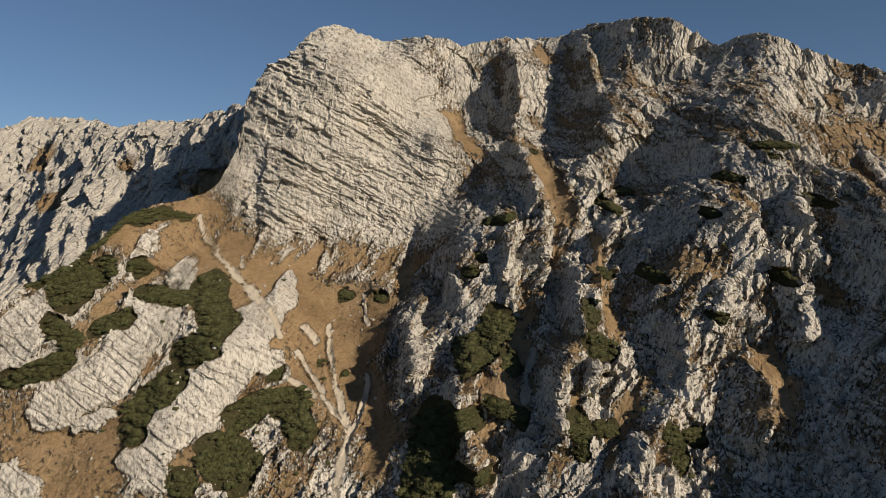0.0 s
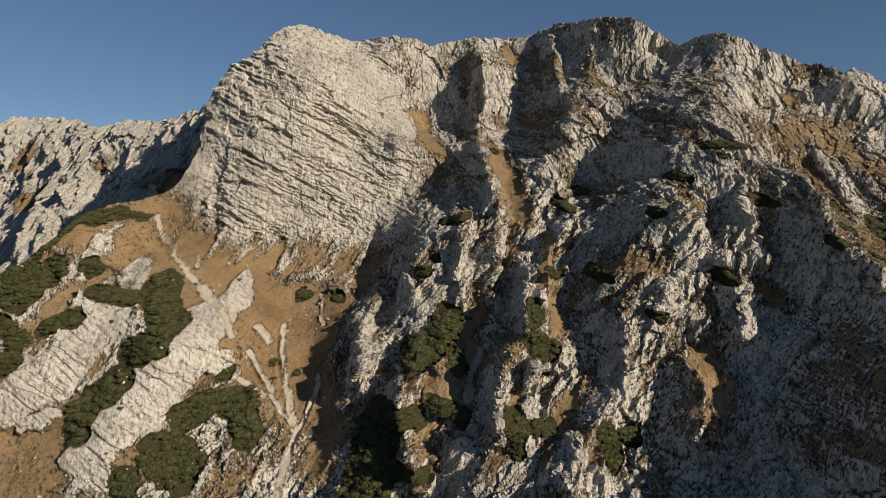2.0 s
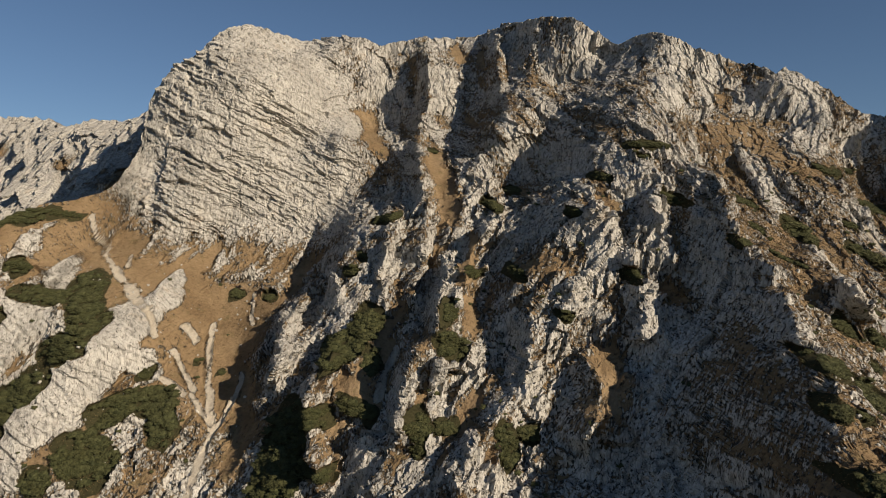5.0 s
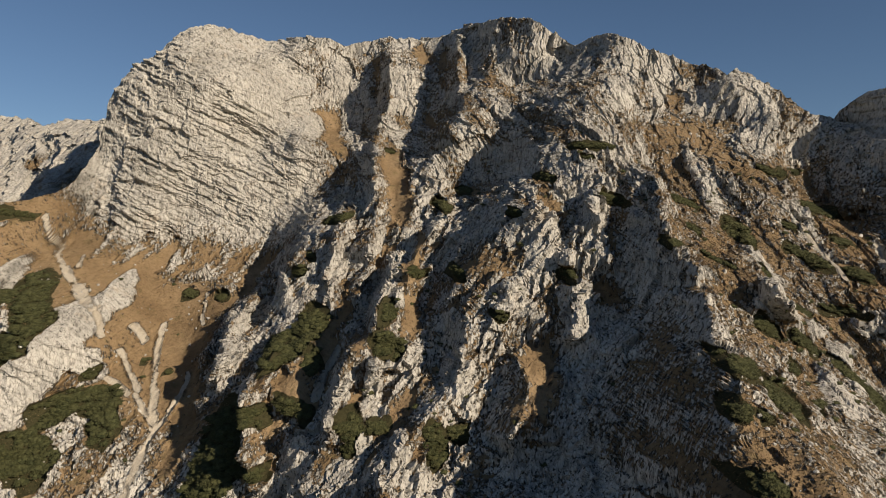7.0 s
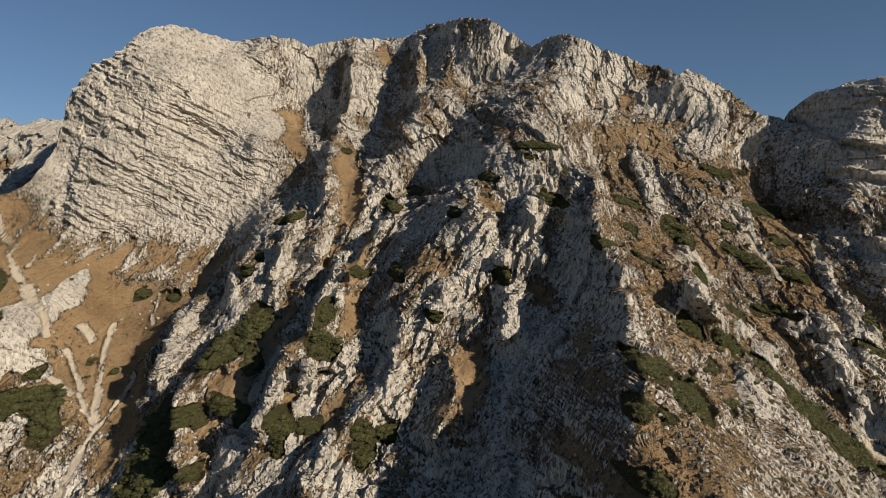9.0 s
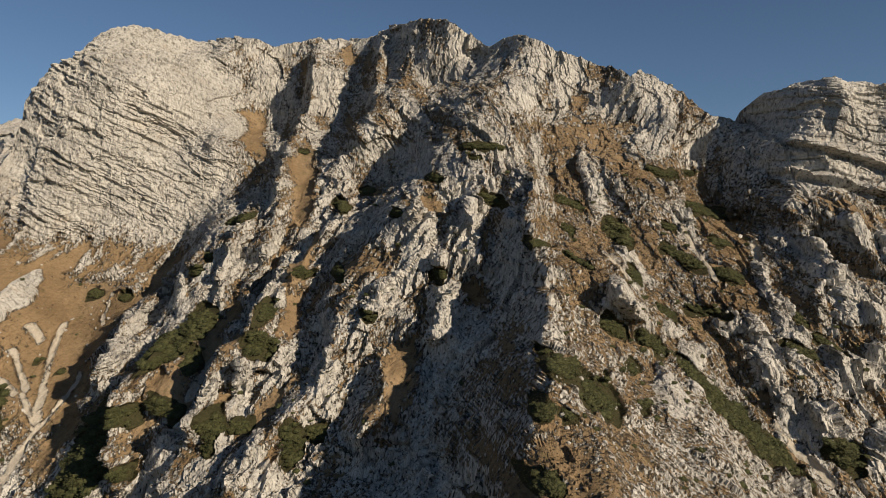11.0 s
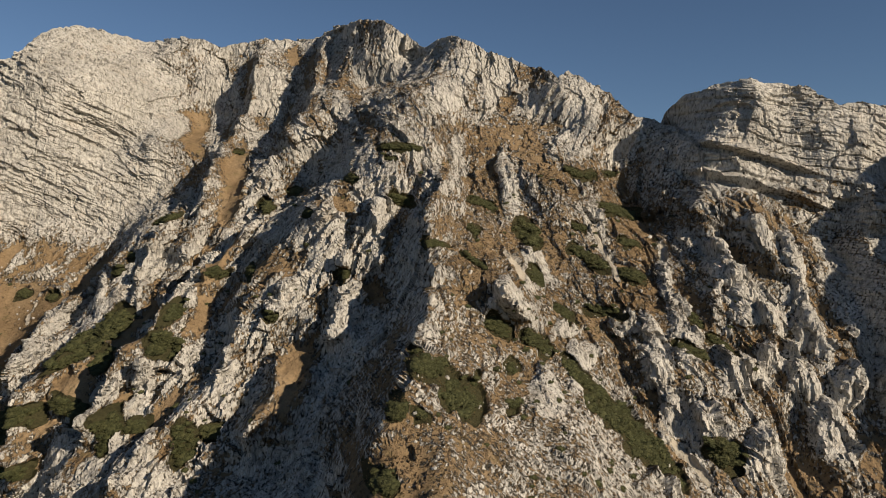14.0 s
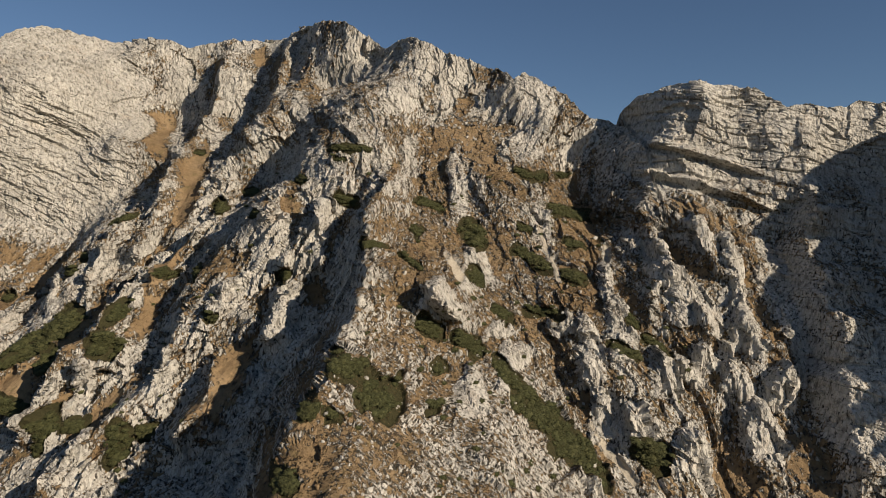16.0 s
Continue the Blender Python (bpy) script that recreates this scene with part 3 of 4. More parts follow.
thicket([(-54.2, 72.7), (-52.4, 71.7)], 3.0)
thicket([(-39.8, 90.6), (-38.8, 90.7)], 1.8)
thicket([(-28.0, 107.5), (-26.0, 107.1)], 1.6)
thicket([(-18.0, 106.6), (-16.2, 106.6)], 1.4)
thicket([(-30.4, 92.6), (-29.7, 92.5)], 1)
thicket([(-24.2, 89.4), (-23.6, 89.5)], 0.8)


# ---------------------------------------------------------------- the mountainside
def blurred(a, n, axis):
    k = np.hanning(2 * n + 3)[1:-1]
    k /= k.sum()
    wide = np.pad(a, [(n, n) if i == axis else (0, 0) for i in range(2)], mode="reflect", reflect_type="odd")
    total = 0
    for i, w in enumerate(k):
        total = total + w * np.take(wide, range(i, i + a.shape[axis]), axis=axis)
    return total


CELL = 0.5
GRID_X, GRID_Z = np.arange(-140, 263, CELL), np.arange(40, 206, CELL)
rows_of_contours = np.array([np.interp(GRID_X, ACROSS, d) for _, d in CONTOURS])
coarse = np.array([np.interp(GRID_Z, [h for h, _ in CONTOURS], rows_of_contours[:, i]) for i in range(len(GRID_X))])
coarse = blurred(blurred(coarse, 6, 0), 6, 1)


def on_grid(table, x, z):
    """A table over the plan's grid, read smoothly between its places."""
    u = np.clip((x - GRID_X[0]) / CELL, 1, len(GRID_X) - 3.001)
    v = np.clip((z - GRID_Z[0]) / CELL, 1, len(GRID_Z) - 3.001)
    i, j = u.astype(int), v.astype(int)

    def weights(f):
        return (1 - f) ** 3 / 6, (3 * f ** 3 - 6 * f * f + 4) / 6, (-3 * f ** 3 + 3 * f * f + 3 * f + 1) / 6, f ** 3 / 6

    across, up = weights(u - i), weights(v - j)
    return sum(across[k] * sum(up[m] * table[i + k - 1, j + m - 1] for m in range(4)) for k in range(4))


def rib_depth():
    """How far all ribs together stand out, over the plan's grid."""
    total = np.zeros((len(GRID_X), len(GRID_Z)))
    for crest, left, right, depth in RIBS:
        crest = sorted(crest, key=lambda p: p[1])
        zs, xs = [p[1] for p in crest], [p[0] for p in crest]
        centre = np.interp(GRID_Z, zs, xs) - 0.9 * fractal(GRID_Z / 5.0, GRID_Z * 0 + 3.1 * depth, 77, 3)
        s = GRID_X[:, None] - centre[None, :]
        side = np.clip(1 - np.where(s < 0, -s / left, s / right), 0, None)
        ends = np.clip(1 - np.maximum(zs[0] - GRID_Z, GRID_Z - zs[-1]) / 6, 0, 1)
        tread = GRID_Z / (4.0 + 0.5 * depth) + 0.9 * fractal(GRID_Z / 9, GRID_Z * 0 + depth, 79, 2)
        tread = tread - np.floor(tread)
        steps = 0.86 + 0.34 * np.where(tread < 0.8, tread / 0.8, (1 - tread) / 0.2)
        high = 1 - 0.12 * between(GRID_Z, 140, 152)
        total += depth * np.where(s < 0, side, side ** 1.15) * (ends * steps * high)[None, :]
    return total


def crag_depth():
    """How far the outcrops stand out, over the plan's grid: pointed, sheer in front, with a ledge behind the tip."""
    gx, gz = GRID_X[:, None] + 0 * GRID_Z[None, :], GRID_Z[None, :] + 0 * GRID_X[:, None]
    wx = gx + 1.5 * fractal(gx / 4, gz / 4, 83, 4, 0.6)
    wz = gz + 1.5 * fractal(gx / 4, gz / 4, 87, 4, 0.6)
    most = np.zeros(gx.shape)
    for x, tip, foot, wide, depth in CRAGS:
        u = (wz - foot) / (tip - foot)
        half = wide * (0.22 + 0.78 * np.clip(1 - u, 0, 1) ** 0.8)
        side = np.clip(1 - np.abs(wx - x) / half, 0, 1)
        out = depth * (0.25 + 0.75 * np.clip(u, 0, 1)) * np.minimum(1, 1.8 * side)
        out *= np.clip((1.0 - u) * (tip - foot) / 1.0 + 0.5, 0, 1) * np.clip(u * 4 + 1, 0, 1)
        most = np.maximum(most, out)
    return most


CRAG = crag_depth()
PLAN = coarse - rib_depth() - CRAG
HOLLOW = PLAN - blurred(blurred(PLAN, 14, 0), 14, 1)
STEEP = np.abs(blurred(np.gradient(PLAN, CELL)[0], 2, 0))
SLOPE_X, SLOPE_Z = (np.clip(g, low_end, 1.2) for g, low_end in zip(np.gradient(PLAN, CELL), (-1.2, -0.2)))


def crest_height(x):
    return np.interp(x, [p.x for p in CREST], [p.y for p in CREST])


def fall_line(x, z):
    """x followed along the fall of the ribs, which run down to one side of the near ridge and down to the other beyond it."""
    way = 0.62 - 1.05 * between(x, 68, 112) + 0.3 * between(x, 140, 165)
    way = way * (1 - between(z, 128, 165))
    return x - way * (z - 112)


def shaded_floor_at(x, z):
    """Ground under dwarf pine: smooth, coloured dark for needle litter and the shade there."""
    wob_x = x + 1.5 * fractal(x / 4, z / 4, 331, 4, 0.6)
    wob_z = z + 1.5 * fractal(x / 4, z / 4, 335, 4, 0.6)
    shaded_floor = np.zeros(x.shape)
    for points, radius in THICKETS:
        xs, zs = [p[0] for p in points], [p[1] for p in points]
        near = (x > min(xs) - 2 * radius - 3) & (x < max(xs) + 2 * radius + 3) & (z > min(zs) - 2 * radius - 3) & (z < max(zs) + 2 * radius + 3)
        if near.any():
            shaded_floor[near] = np.maximum(shaded_floor[near], between(stroke(points, radius * 1.0, wob_x[near], wob_z[near]), 0.05, 0.3))
    return shaded_floor


def cover(x, z):
    """How grassy, how stony with scree and how much of a bare slab each place is, and how much it belongs to the great bedded face."""
    wob_x = x + 3.2 * fractal(x / 8, z / 8, 301, 6, 0.62)
    wob_z = z + 3.2 * fractal(x / 8, z / 8, 305, 6, 0.62)
    edge_x = x + 2.4 * fractal(x / 8, z / 8, 301, 3, 0.6)
    edge_z = z + 2.4 * fractal(x / 8, z / 8, 305, 3, 0.6)
    turf = np.zeros(x.shape)
    for points, radius in TURF:
        turf = np.maximum(turf, between(stroke(points, radius * 1.7, wob_x, wob_z), 0.0, 0.8))
    bare = np.zeros(x.shape)
    for points, radius in SLABS:
        bare = np.maximum(bare, between(stroke(points, radius * 1.08, edge_x, edge_z), 0.0, 0.3))
    shaded_floor = shaded_floor_at(x, z)
    bare = bare * (1 - shaded_floor)
    face = between(z, 110, 134) * between(-x - 0.25 * (z - 120), -16, -4) * between(x, -74, -68)
    tower = np.maximum(between(x, 148, 152) * between(z, 130, 137), 0.8 * between(x, 168, 175))
    foot = between(z, 102, 110) * (1 - between(z, 118, 132)) * between(-x, -6, 4) * between(x, -66, -58)
    upper = between(z, 136, 152) * (1 - face)
    left = between(-x, 14, 34) * (1 - between(z, 110, 126))
    spots = between(fractal(fall_line(x, z) / 5, z / 9, 311, 6, 0.65), -0.25, 0.45)
    hold = 0.45 + 0.2 * left - 0.38 * face - 0.38 * tower - 0.06 * upper + 0.3 * foot
    hold += (0.18 - 0.2 * between(x, 46, 56) * (1 - between(x, 84, 90))) * between(on_grid(HOLLOW, x, z), 0.3, 1.8) * (1 - face) * (1 - tower)
    hold += 0.1 * between(x, 168, 176)
    hold -= 0.04 * between(x, 84, 94) * (1 - between(z, 128, 140)) * (1 - between(x, 142, 152))
    turf = np.clip(np.maximum(turf * (0.74 - 0.2 * between(x, 78, 90)), hold * (0.25 + 1.0 * spots)), 0, 1) * (1 - bare)
    flank = between(x, 84, 94) * (1 - between(z, 128, 140)) * (1 - between(x, 118, 128))
    lumps = between(fractal(x / 5, z / 4.5, 315, 6, 0.66), -0.12, 0.3)
    turf = turf + flank * (0.34 - 0.16 * (1 - between(z, 95, 106)) + 0.2 * lumps - turf)
    turf = turf * (1 - 0.75 * between(on_grid(CRAG, x, z), 0.3, 1.0))
    scree = np.zeros(x.shape)
    for points, radius in SCREE:
        scree = np.maximum(scree, between(stroke(points, radius * 1.15, x + 0.25 * (edge_x - x), z + 0.25 * (edge_z - z)), 0.0, 0.8) * (0.95 + 0.8 * fractal(x / 2.2, z / 2.2, 317, 4)))
    scree = scree * (1 - shaded_floor)
    turf = np.maximum(turf * (1 - scree), 0.9 * shaded_floor)
    return turf, scree, bare, np.maximum(face, 0.9 * tower), shaded_floor


def rock_relief(x, d, z, turf, scree, bare, bedded):
    """How far the rock stands out from the plain slope, in metres."""
    wx = x + 1.4 * fractal(x / 5, z / 5, 11, 4, 0.55)
    wz = z + 1.4 * fractal(x / 5, z / 5, 15, 4, 0.55)
    run = fall_line(wx, wz)
    tilt = (-0.35, 0.25)
    crag = 1.5 * blocks(run / 8, d / 8, wz / 14, 21, 1.1, tilt) + 0.35 * ridged(run / 9, wz / 30, 31, 4, 0.5)
    crag += 1.15 * blocks(run / 3.6, d / 4, wz / 8.5, 41, 1.1, tilt) + 0.55 * blocks(run / 1.7, d / 2.2, wz / 5.5, 51, 1.0, tilt) + 0.22 * blocks(run / 0.8, d / 1.1, wz / 3.2, 55, 1.0, tilt)
    dip = radians(27) * (1 - 0.6 * between(x, 120, 150))
    bx, bz = x + 0.45 * (wx - x), z + 0.45 * (wz - z)
    along = bx * np.cos(dip) - bz * np.sin(dip)
    up = bx * np.sin(dip) + bz * np.cos(dip)
    thick = 0.45 + 0.55 * between(fractal(along / 18, up / 9, 57, 3), -0.3, 0.4)
    beds = thick * (0.6 * facets(along / 9, up / 2.6, 61, 0.6, (0.0, -1.2)) + 0.5 * facets(along / 5, up / 1.25, 71, 0.6, (0.0, -1.3)))
    for period, size, seed in ((1.7, 0.4, 63), (4.7, 0.62, 65)):
        layer = up / period + 0.9 * fractal(along / 9, up / 6, seed, 3)
        layer = layer - np.floor(layer)
        beds += size * (1 - 0.4 * between(x, 120, 150)) * (1.7 * thick - 0.3) * (np.where(layer < 0.14, layer / 0.14, (1 - layer) / 0.86) - 0.5)
    beds += 0.8 * facets(wx / 9, wz / 13, 81, 1.1) + 0.5 * blocks(wx / 2.6, d / 3.1, wz / 4.5, 85, 1.1) + 0.16 * blocks(along / 1.4, d / 1.4, up / 0.9, 91, 1.1)
    east = between(x, 140, 150)
    beds = beds * (1 - 0.35 * east) + 1.1 * east * blocks(along / 5.5, d / 6, up / 6.5, 95, 0.9)
    layer = up / 3.4 + 0.8 * fractal(along / 12, up / 8, 67, 3)
    layer = layer - np.floor(layer)
    beds -= 0.9 * east * np.clip(1 - np.abs(layer - 0.5) / 0.08, 0, 1) * between(fractal(along / 7, up / 3, 69, 3), -0.25, 0.1)
    across = x * math.cos(0.6) - z * math.sin(0.6) + 0.3 * (wx - x)
    over = x * math.sin(0.6) + z * math.cos(0.6) + 0.3 * (wz - z)
    sheet = 0.7 + 0.4 * facets(across / 13, over / 2.2, 101, 0.4, (0.0, -1.3)) + 0.3 * facets(across / 6, over / 0.9, 105, 0.5, (0.0, -1.3)) + 0.14 * facets(wx / 1.0, wz / 1.2, 111, 1.0)
    crag = crag * (1 - 0.4 * between(z, 130, 145)) * (1 - 0.5 * between(x, 84, 92) * (1 - between(x, 118, 128)) * (1 - between(z, 130, 142))) * (1 - 0.25 * between(x, 122, 140) * (1 - between(x, 172, 182)) * (1 - between(z, 130, 145)))
    rock = crag * (1 - bedded) + beds * bedded
    for start, height in ((151, 137.9), (153, 145.3)):                 # two ledges that overhang, tilted across the tower
        ledge = height - 0.34 * (x - start) + 0.25 * (wz - z)
        rock = rock + 2.2 * between(x, start - 3, start + 3) * (1 - between(x, 172, 180)) * between(ledge - z, -2.6, -0.1) * between(z, ledge - 0.5, ledge)
        rock = rock - 0.9 * between(x, start - 3, start + 3) * (1 - between(x, 172, 180)) * between(ledge - z, 0.0, 0.4) * between(z, ledge - 2.2, ledge - 1.0)
    rock = rock * (1 - bare) + sheet * bare
    turf_relief = -0.5 + 0.4 * fractal(x / 5, z / 5, 121, 4, 0.5) + 0.07 * blocks(run / 1.4, d / 1.4, wz / 1.6, 125, 1.0)
    soft = between(turf, 0.35, 0.85)
    rock = rock * (1 - soft) + turf_relief * soft
    return rock * (1 - scree) + (-0.35 + 0.4 * fractal(x / 5, z / 5, 121, 4, 0.5)) * scree


def surface(x, z):
    """The finished mountainside at x and height z: places and covers."""
    d, gx, gz = on_grid(PLAN, x, z), on_grid(SLOPE_X, x, z), on_grid(SLOPE_Z, x, z)
    n = np.sqrt(1 + gx * gx + gz * gz)
    turf, scree, bare, bedded, shaded_floor = cover(x, z)
    out = rock_relief(x, d, z, turf, scree, bare, bedded) / (1 + 0.3 * np.maximum(on_grid(STEEP, x, z) - 1.3, 0))
    place = np.stack([x + out * gx / n, d - out / n, z + 0.7 * out * gz / n], axis=-1)
    return place, turf, scree, shaded_floor


def mesh_of_grid(name, place, keep, turf, scree, shaded_floor, material):
    """One mesh of those squares of a grid of places for which keep is true."""
    rows, cols = place.shape[:2]
    index = np.arange(rows * cols).reshape(rows, cols)
    quads = np.stack([index[:-1, :-1], index[:-1, 1:], index[1:, 1:], index[1:, :-1]], axis=-1)[keep]
    used, flat = np.unique(quads.ravel(), return_inverse=True)
    mesh = bpy.data.meshes.new(name)
    mesh.vertices.add(len(used))
    mesh.vertices.foreach_set("co", place.reshape(-1, 3)[used].astype(np.float32).ravel())
    mesh.loops.add(len(flat))
    mesh.loops.foreach_set("vertex_index", flat.astype(np.int32).ravel())
    mesh.polygons.add(len(quads))
    mesh.polygons.foreach_set("loop_start", np.arange(0, len(flat), 4, dtype=np.int32))
    mesh.polygons.foreach_set("use_smooth", np.zeros(len(quads), dtype=bool))
    for key, values in (("turf", turf), ("scree", scree), ("shaded_floor", shaded_floor)):
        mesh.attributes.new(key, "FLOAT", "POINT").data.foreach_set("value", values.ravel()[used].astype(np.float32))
    mesh.update(calc_edges=True)
    mesh.materials.append(material)
    return new(name, mesh)


# columns stand closer where the mountain comes near
step = np.interp(np.arange(-140, 262, 0.05), [-140, -112, -108, 60, 75, 130, 150, 232, 236, 262], [1.2, 1.2, 0.34, 0.30, 0.2, 0.2, 0.28, 0.30, 0.6, 1.2])
cols = [-140.0]
while cols[-1] < 261.5:
    cols.append(cols[-1] + step[int((cols[-1] + 140) / 0.05)])
cols = np.array(cols)
FOOT = 56.0
low = np.linspace(0, 1, 620)
top = crest_height(cols) + 0.4 * fractal(cols / 3, cols * 0, 141, 4, 0.6) + 0.5 * (facets(cols / 3.2, cols * 0 + 0.5, 151, 0.8))
X = np.broadcast_to(cols[None, :], (len(low), len(cols)))
Z = FOOT + (top[None, :] - FOOT) * low[:, None]
PLACE, TURF_AT, SCREE_AT, SHADED_FLOOR_AT = surface(X, Z)


def level(place):
    """How level each place of a grid lies: 1 flat, 0 upright."""
    a, b = np.gradient(place, axis=0), np.gradient(place, axis=1)
    n = np.cross(b, a)
    return np.abs(n[..., 2]) / (np.linalg.norm(n, axis=-1) + 1e-9)


# turf holds on ledges and not on upright rock
TURF_AT = np.clip(TURF_AT + 0.55 * np.clip(level(PLACE) - 0.45, -0.3, 0.4) * between(TURF_AT, 0.02, 0.2), 0, 1)

wavy = 2.0 * fractal(X / 6, Z / 6, 161, 3)
part_of = np.full(X.shape, 3)                                          # ribs in the middle
part_of[(X + wavy < 14) & (Z + wavy > 119)] = 0                        # bedded face
part_of[(X + wavy < -12) & (Z + wavy <= 119)] = 1                      # grassy shoulder
part_of[(X + wavy >= 14) & (Z + wavy > 140)] = 2                       # upper buttresses
part_of[(X + wavy > 76) & (Z + wavy <= 140)] = 4                       # near ridge
part_of[(X + wavy > 122) & (Z + wavy <= 140)] = 5                      # gully on the sunny side
part_of[(X + wavy > 151) & (Z + wavy > 128)] = 6                       # tower
SIDES = (
    ("rock_face", "pale limestone face of the main peak in tilted beds"),
    ("grassy_shoulder", "steep shoulder of rusty autumn grass with pale slabs"),
    ("upper_buttresses", "limestone buttresses and chutes below the jagged crest"),
    ("rock_ribs", "shadowed limestone ribs and gullies with grassy ledges"),
    ("near_ridge", "sharp rocky spur with sunlit grass on one flank"),
    ("side_gully", "grassy gully between crumbling limestone ribs"),
    ("cliff_tower", "blocky grey limestone tower with a ledge across"),
)
SIDE = {}
for k, (name, label) in enumerate(SIDES):
    SIDE[name] = ob = mesh_of_grid(name, PLACE, part_of[:-1, :-1] == k, TURF_AT, SCREE_AT, SHADED_FLOOR_AT, MOUNTAIN)
    tagged(ob, label, "mountainside", "", "structure")

# the far side of the mountain falls away behind the crest
behind = np.array([0.0, 1.5, 5, 15, 40, 90, 160, 240])
back = np.repeat(PLACE[-1][None, :, :], len(behind), axis=0)
back[:, :, 1] += behind[:, None]
back[:, :, 2] -= behind[:, None] * 0.15 + 0.45 * np.maximum(behind[:, None] - 5, 0)
zero = np.zeros(back.shape[:2])
ob = mesh_of_grid("back_slope", back, np.ones((len(behind) - 1, len(cols) - 1), dtype=bool), zero + 0.3, zero, zero, MOUNTAIN)
tagged(ob, "rocky back slope behind the jagged crest", "mountainside", "", "structure")

# ---------------------------------------------------------------- the far ridge
FAR_CREST = [(-520, 640, 214), (-400, 610, 219), (-357, 595, 220), (-320, 572, 224), (-283, 551, 220), (-238, 500, 208), (-204, 450, 195), (-163, 402, 191), (-136, 390, 189), (-112, 350, 186), (-92, 318, 184), (-72, 290, 181), (-40, 290, 186), (10, 300, 180)]
far_cols = np.concatenate([np.arange(-520, -330, 2.0), np.arange(-330, -40, 0.48), np.arange(-40, 12, 2.0)])
far_low = np.linspace(0, 1, 320)
far_x, far_y, far_z = zip(*FAR_CREST)
FX = np.broadcast_to(far_cols[None, :], (len(far_low), len(far_cols)))
far_top = np.interp(far_cols, far_x, far_z) + 2.2 * facets(far_cols / 9, far_cols * 0 + 0.5, 171, 0.8) + 1.2 * fractal(far_cols / 4, far_cols * 0, 175, 4)
FZ = 60 + (far_top[None, :] - 60) * far_low[:, None]
drop = far_top[None, :] - FZ
lean = np.interp(far_cols, [-280, -200, -134, -90, -60], [1.15, 1.3, 1.5, 1.2, 0.8])[None, :]
FY = np.interp(far_cols, far_x, far_y)[None, :] - drop * lean
for period, sharp, size, seed in ((57, 0.16, 8, 179), (23, 0.18, 4, 183), (10, 0.25, 1.5, 187)):
    swing = (FX + 0.85 * FZ + 0.5 * period * fractal(FX / (1.6 * period), FZ / (1.3 * period), seed, 4)) / period
    tooth = swing - np.floor(swing)
    FY = FY + 0.5 * size - size * np.where(tooth < sharp, tooth / sharp, (1 - tooth) / (1 - sharp)) * between(drop, -3, 14)
FY = FY - 1.6 * facets((FX + 0.9 * FZ) / 14, FZ / 40, 185, 1.0, (-0.6, -0.3)) - 3.2 * facets((FX + 0.5 * FZ) / 11, FZ / 12, 191, 1.1, (-0.4, 0.3)) - 1.4 * facets(FX / 3.5, FZ / 5, 193, 1.1) - 0.7 * facets(FX / 1.6, FZ / 2.2, 195, 1.0)
far_turf = 0.9 * between(fractal(FX / 30, FZ / 18, 201, 4), 0.12, 0.45) * between(drop, 12, 40)
far_place = np.stack([FX, FY, FZ], axis=-1)
ob = mesh_of_grid("far_ridge", far_place, np.ones((len(far_low) - 1, len(far_cols) - 1), dtype=bool), far_turf, far_turf * 0, far_turf * 0, MOUNTAIN)
tagged(ob, "distant jagged limestone ridge behind the saddle", "mountain ridge", "", "structure")
far_back = np.repeat(far_place[-1][None, :, :], len(behind), axis=0)
far_back[:, :, 1] += behind[:, None]
far_back[:, :, 2] -= behind[:, None] * 0.15 + 0.45 * np.maximum(behind[:, None] - 5, 0)
zero = np.zeros(far_back.shape[:2])
ob = mesh_of_grid("far_back_slope", far_back, np.ones((len(behind) - 1, len(far_cols) - 1), dtype=bool), zero + 0.3, zero, zero, MOUNTAIN)
tagged(ob, "rocky back slope of the distant ridge", "mountainside", "", "structure")


# ---------------------------------------------------------------- ground out to the horizon
def valley():
    steps = np.concatenate([[-4500, -2500, -1400, -800, -500], np.arange(-350, 500, 20), [600, 800, 1400, 2500, 4500]])
    gx, gy = np.meshgrid(steps, steps)
    foot = on_grid(coarse, np.clip(gx, -139, 260), np.full(gx.shape, FOOT))
    fall = np.maximum(foot - gy, 0)
    gz = 40 - 0.6 * fall + 0.002 * np.maximum(fall - 150, 0) ** 1.3
    gz = np.maximum(gz, -160) + 8 * fractal(gx / 120, gy / 120, 211, 4) - 8
    gz = np.where(gy > foot - 4, 30, gz)
    place = np.stack([gx, gy, gz], axis=-1)
    keep = np.ones((len(steps) - 1, len(steps) - 1), dtype=bool)
    ground = mesh_of_grid("ground", place, keep, gx * 0, gx * 0, gx * 0, VALLEY)
    tagged(ground, "grassy valley floor far below the mountain", "ground", "", "structure")


valley()


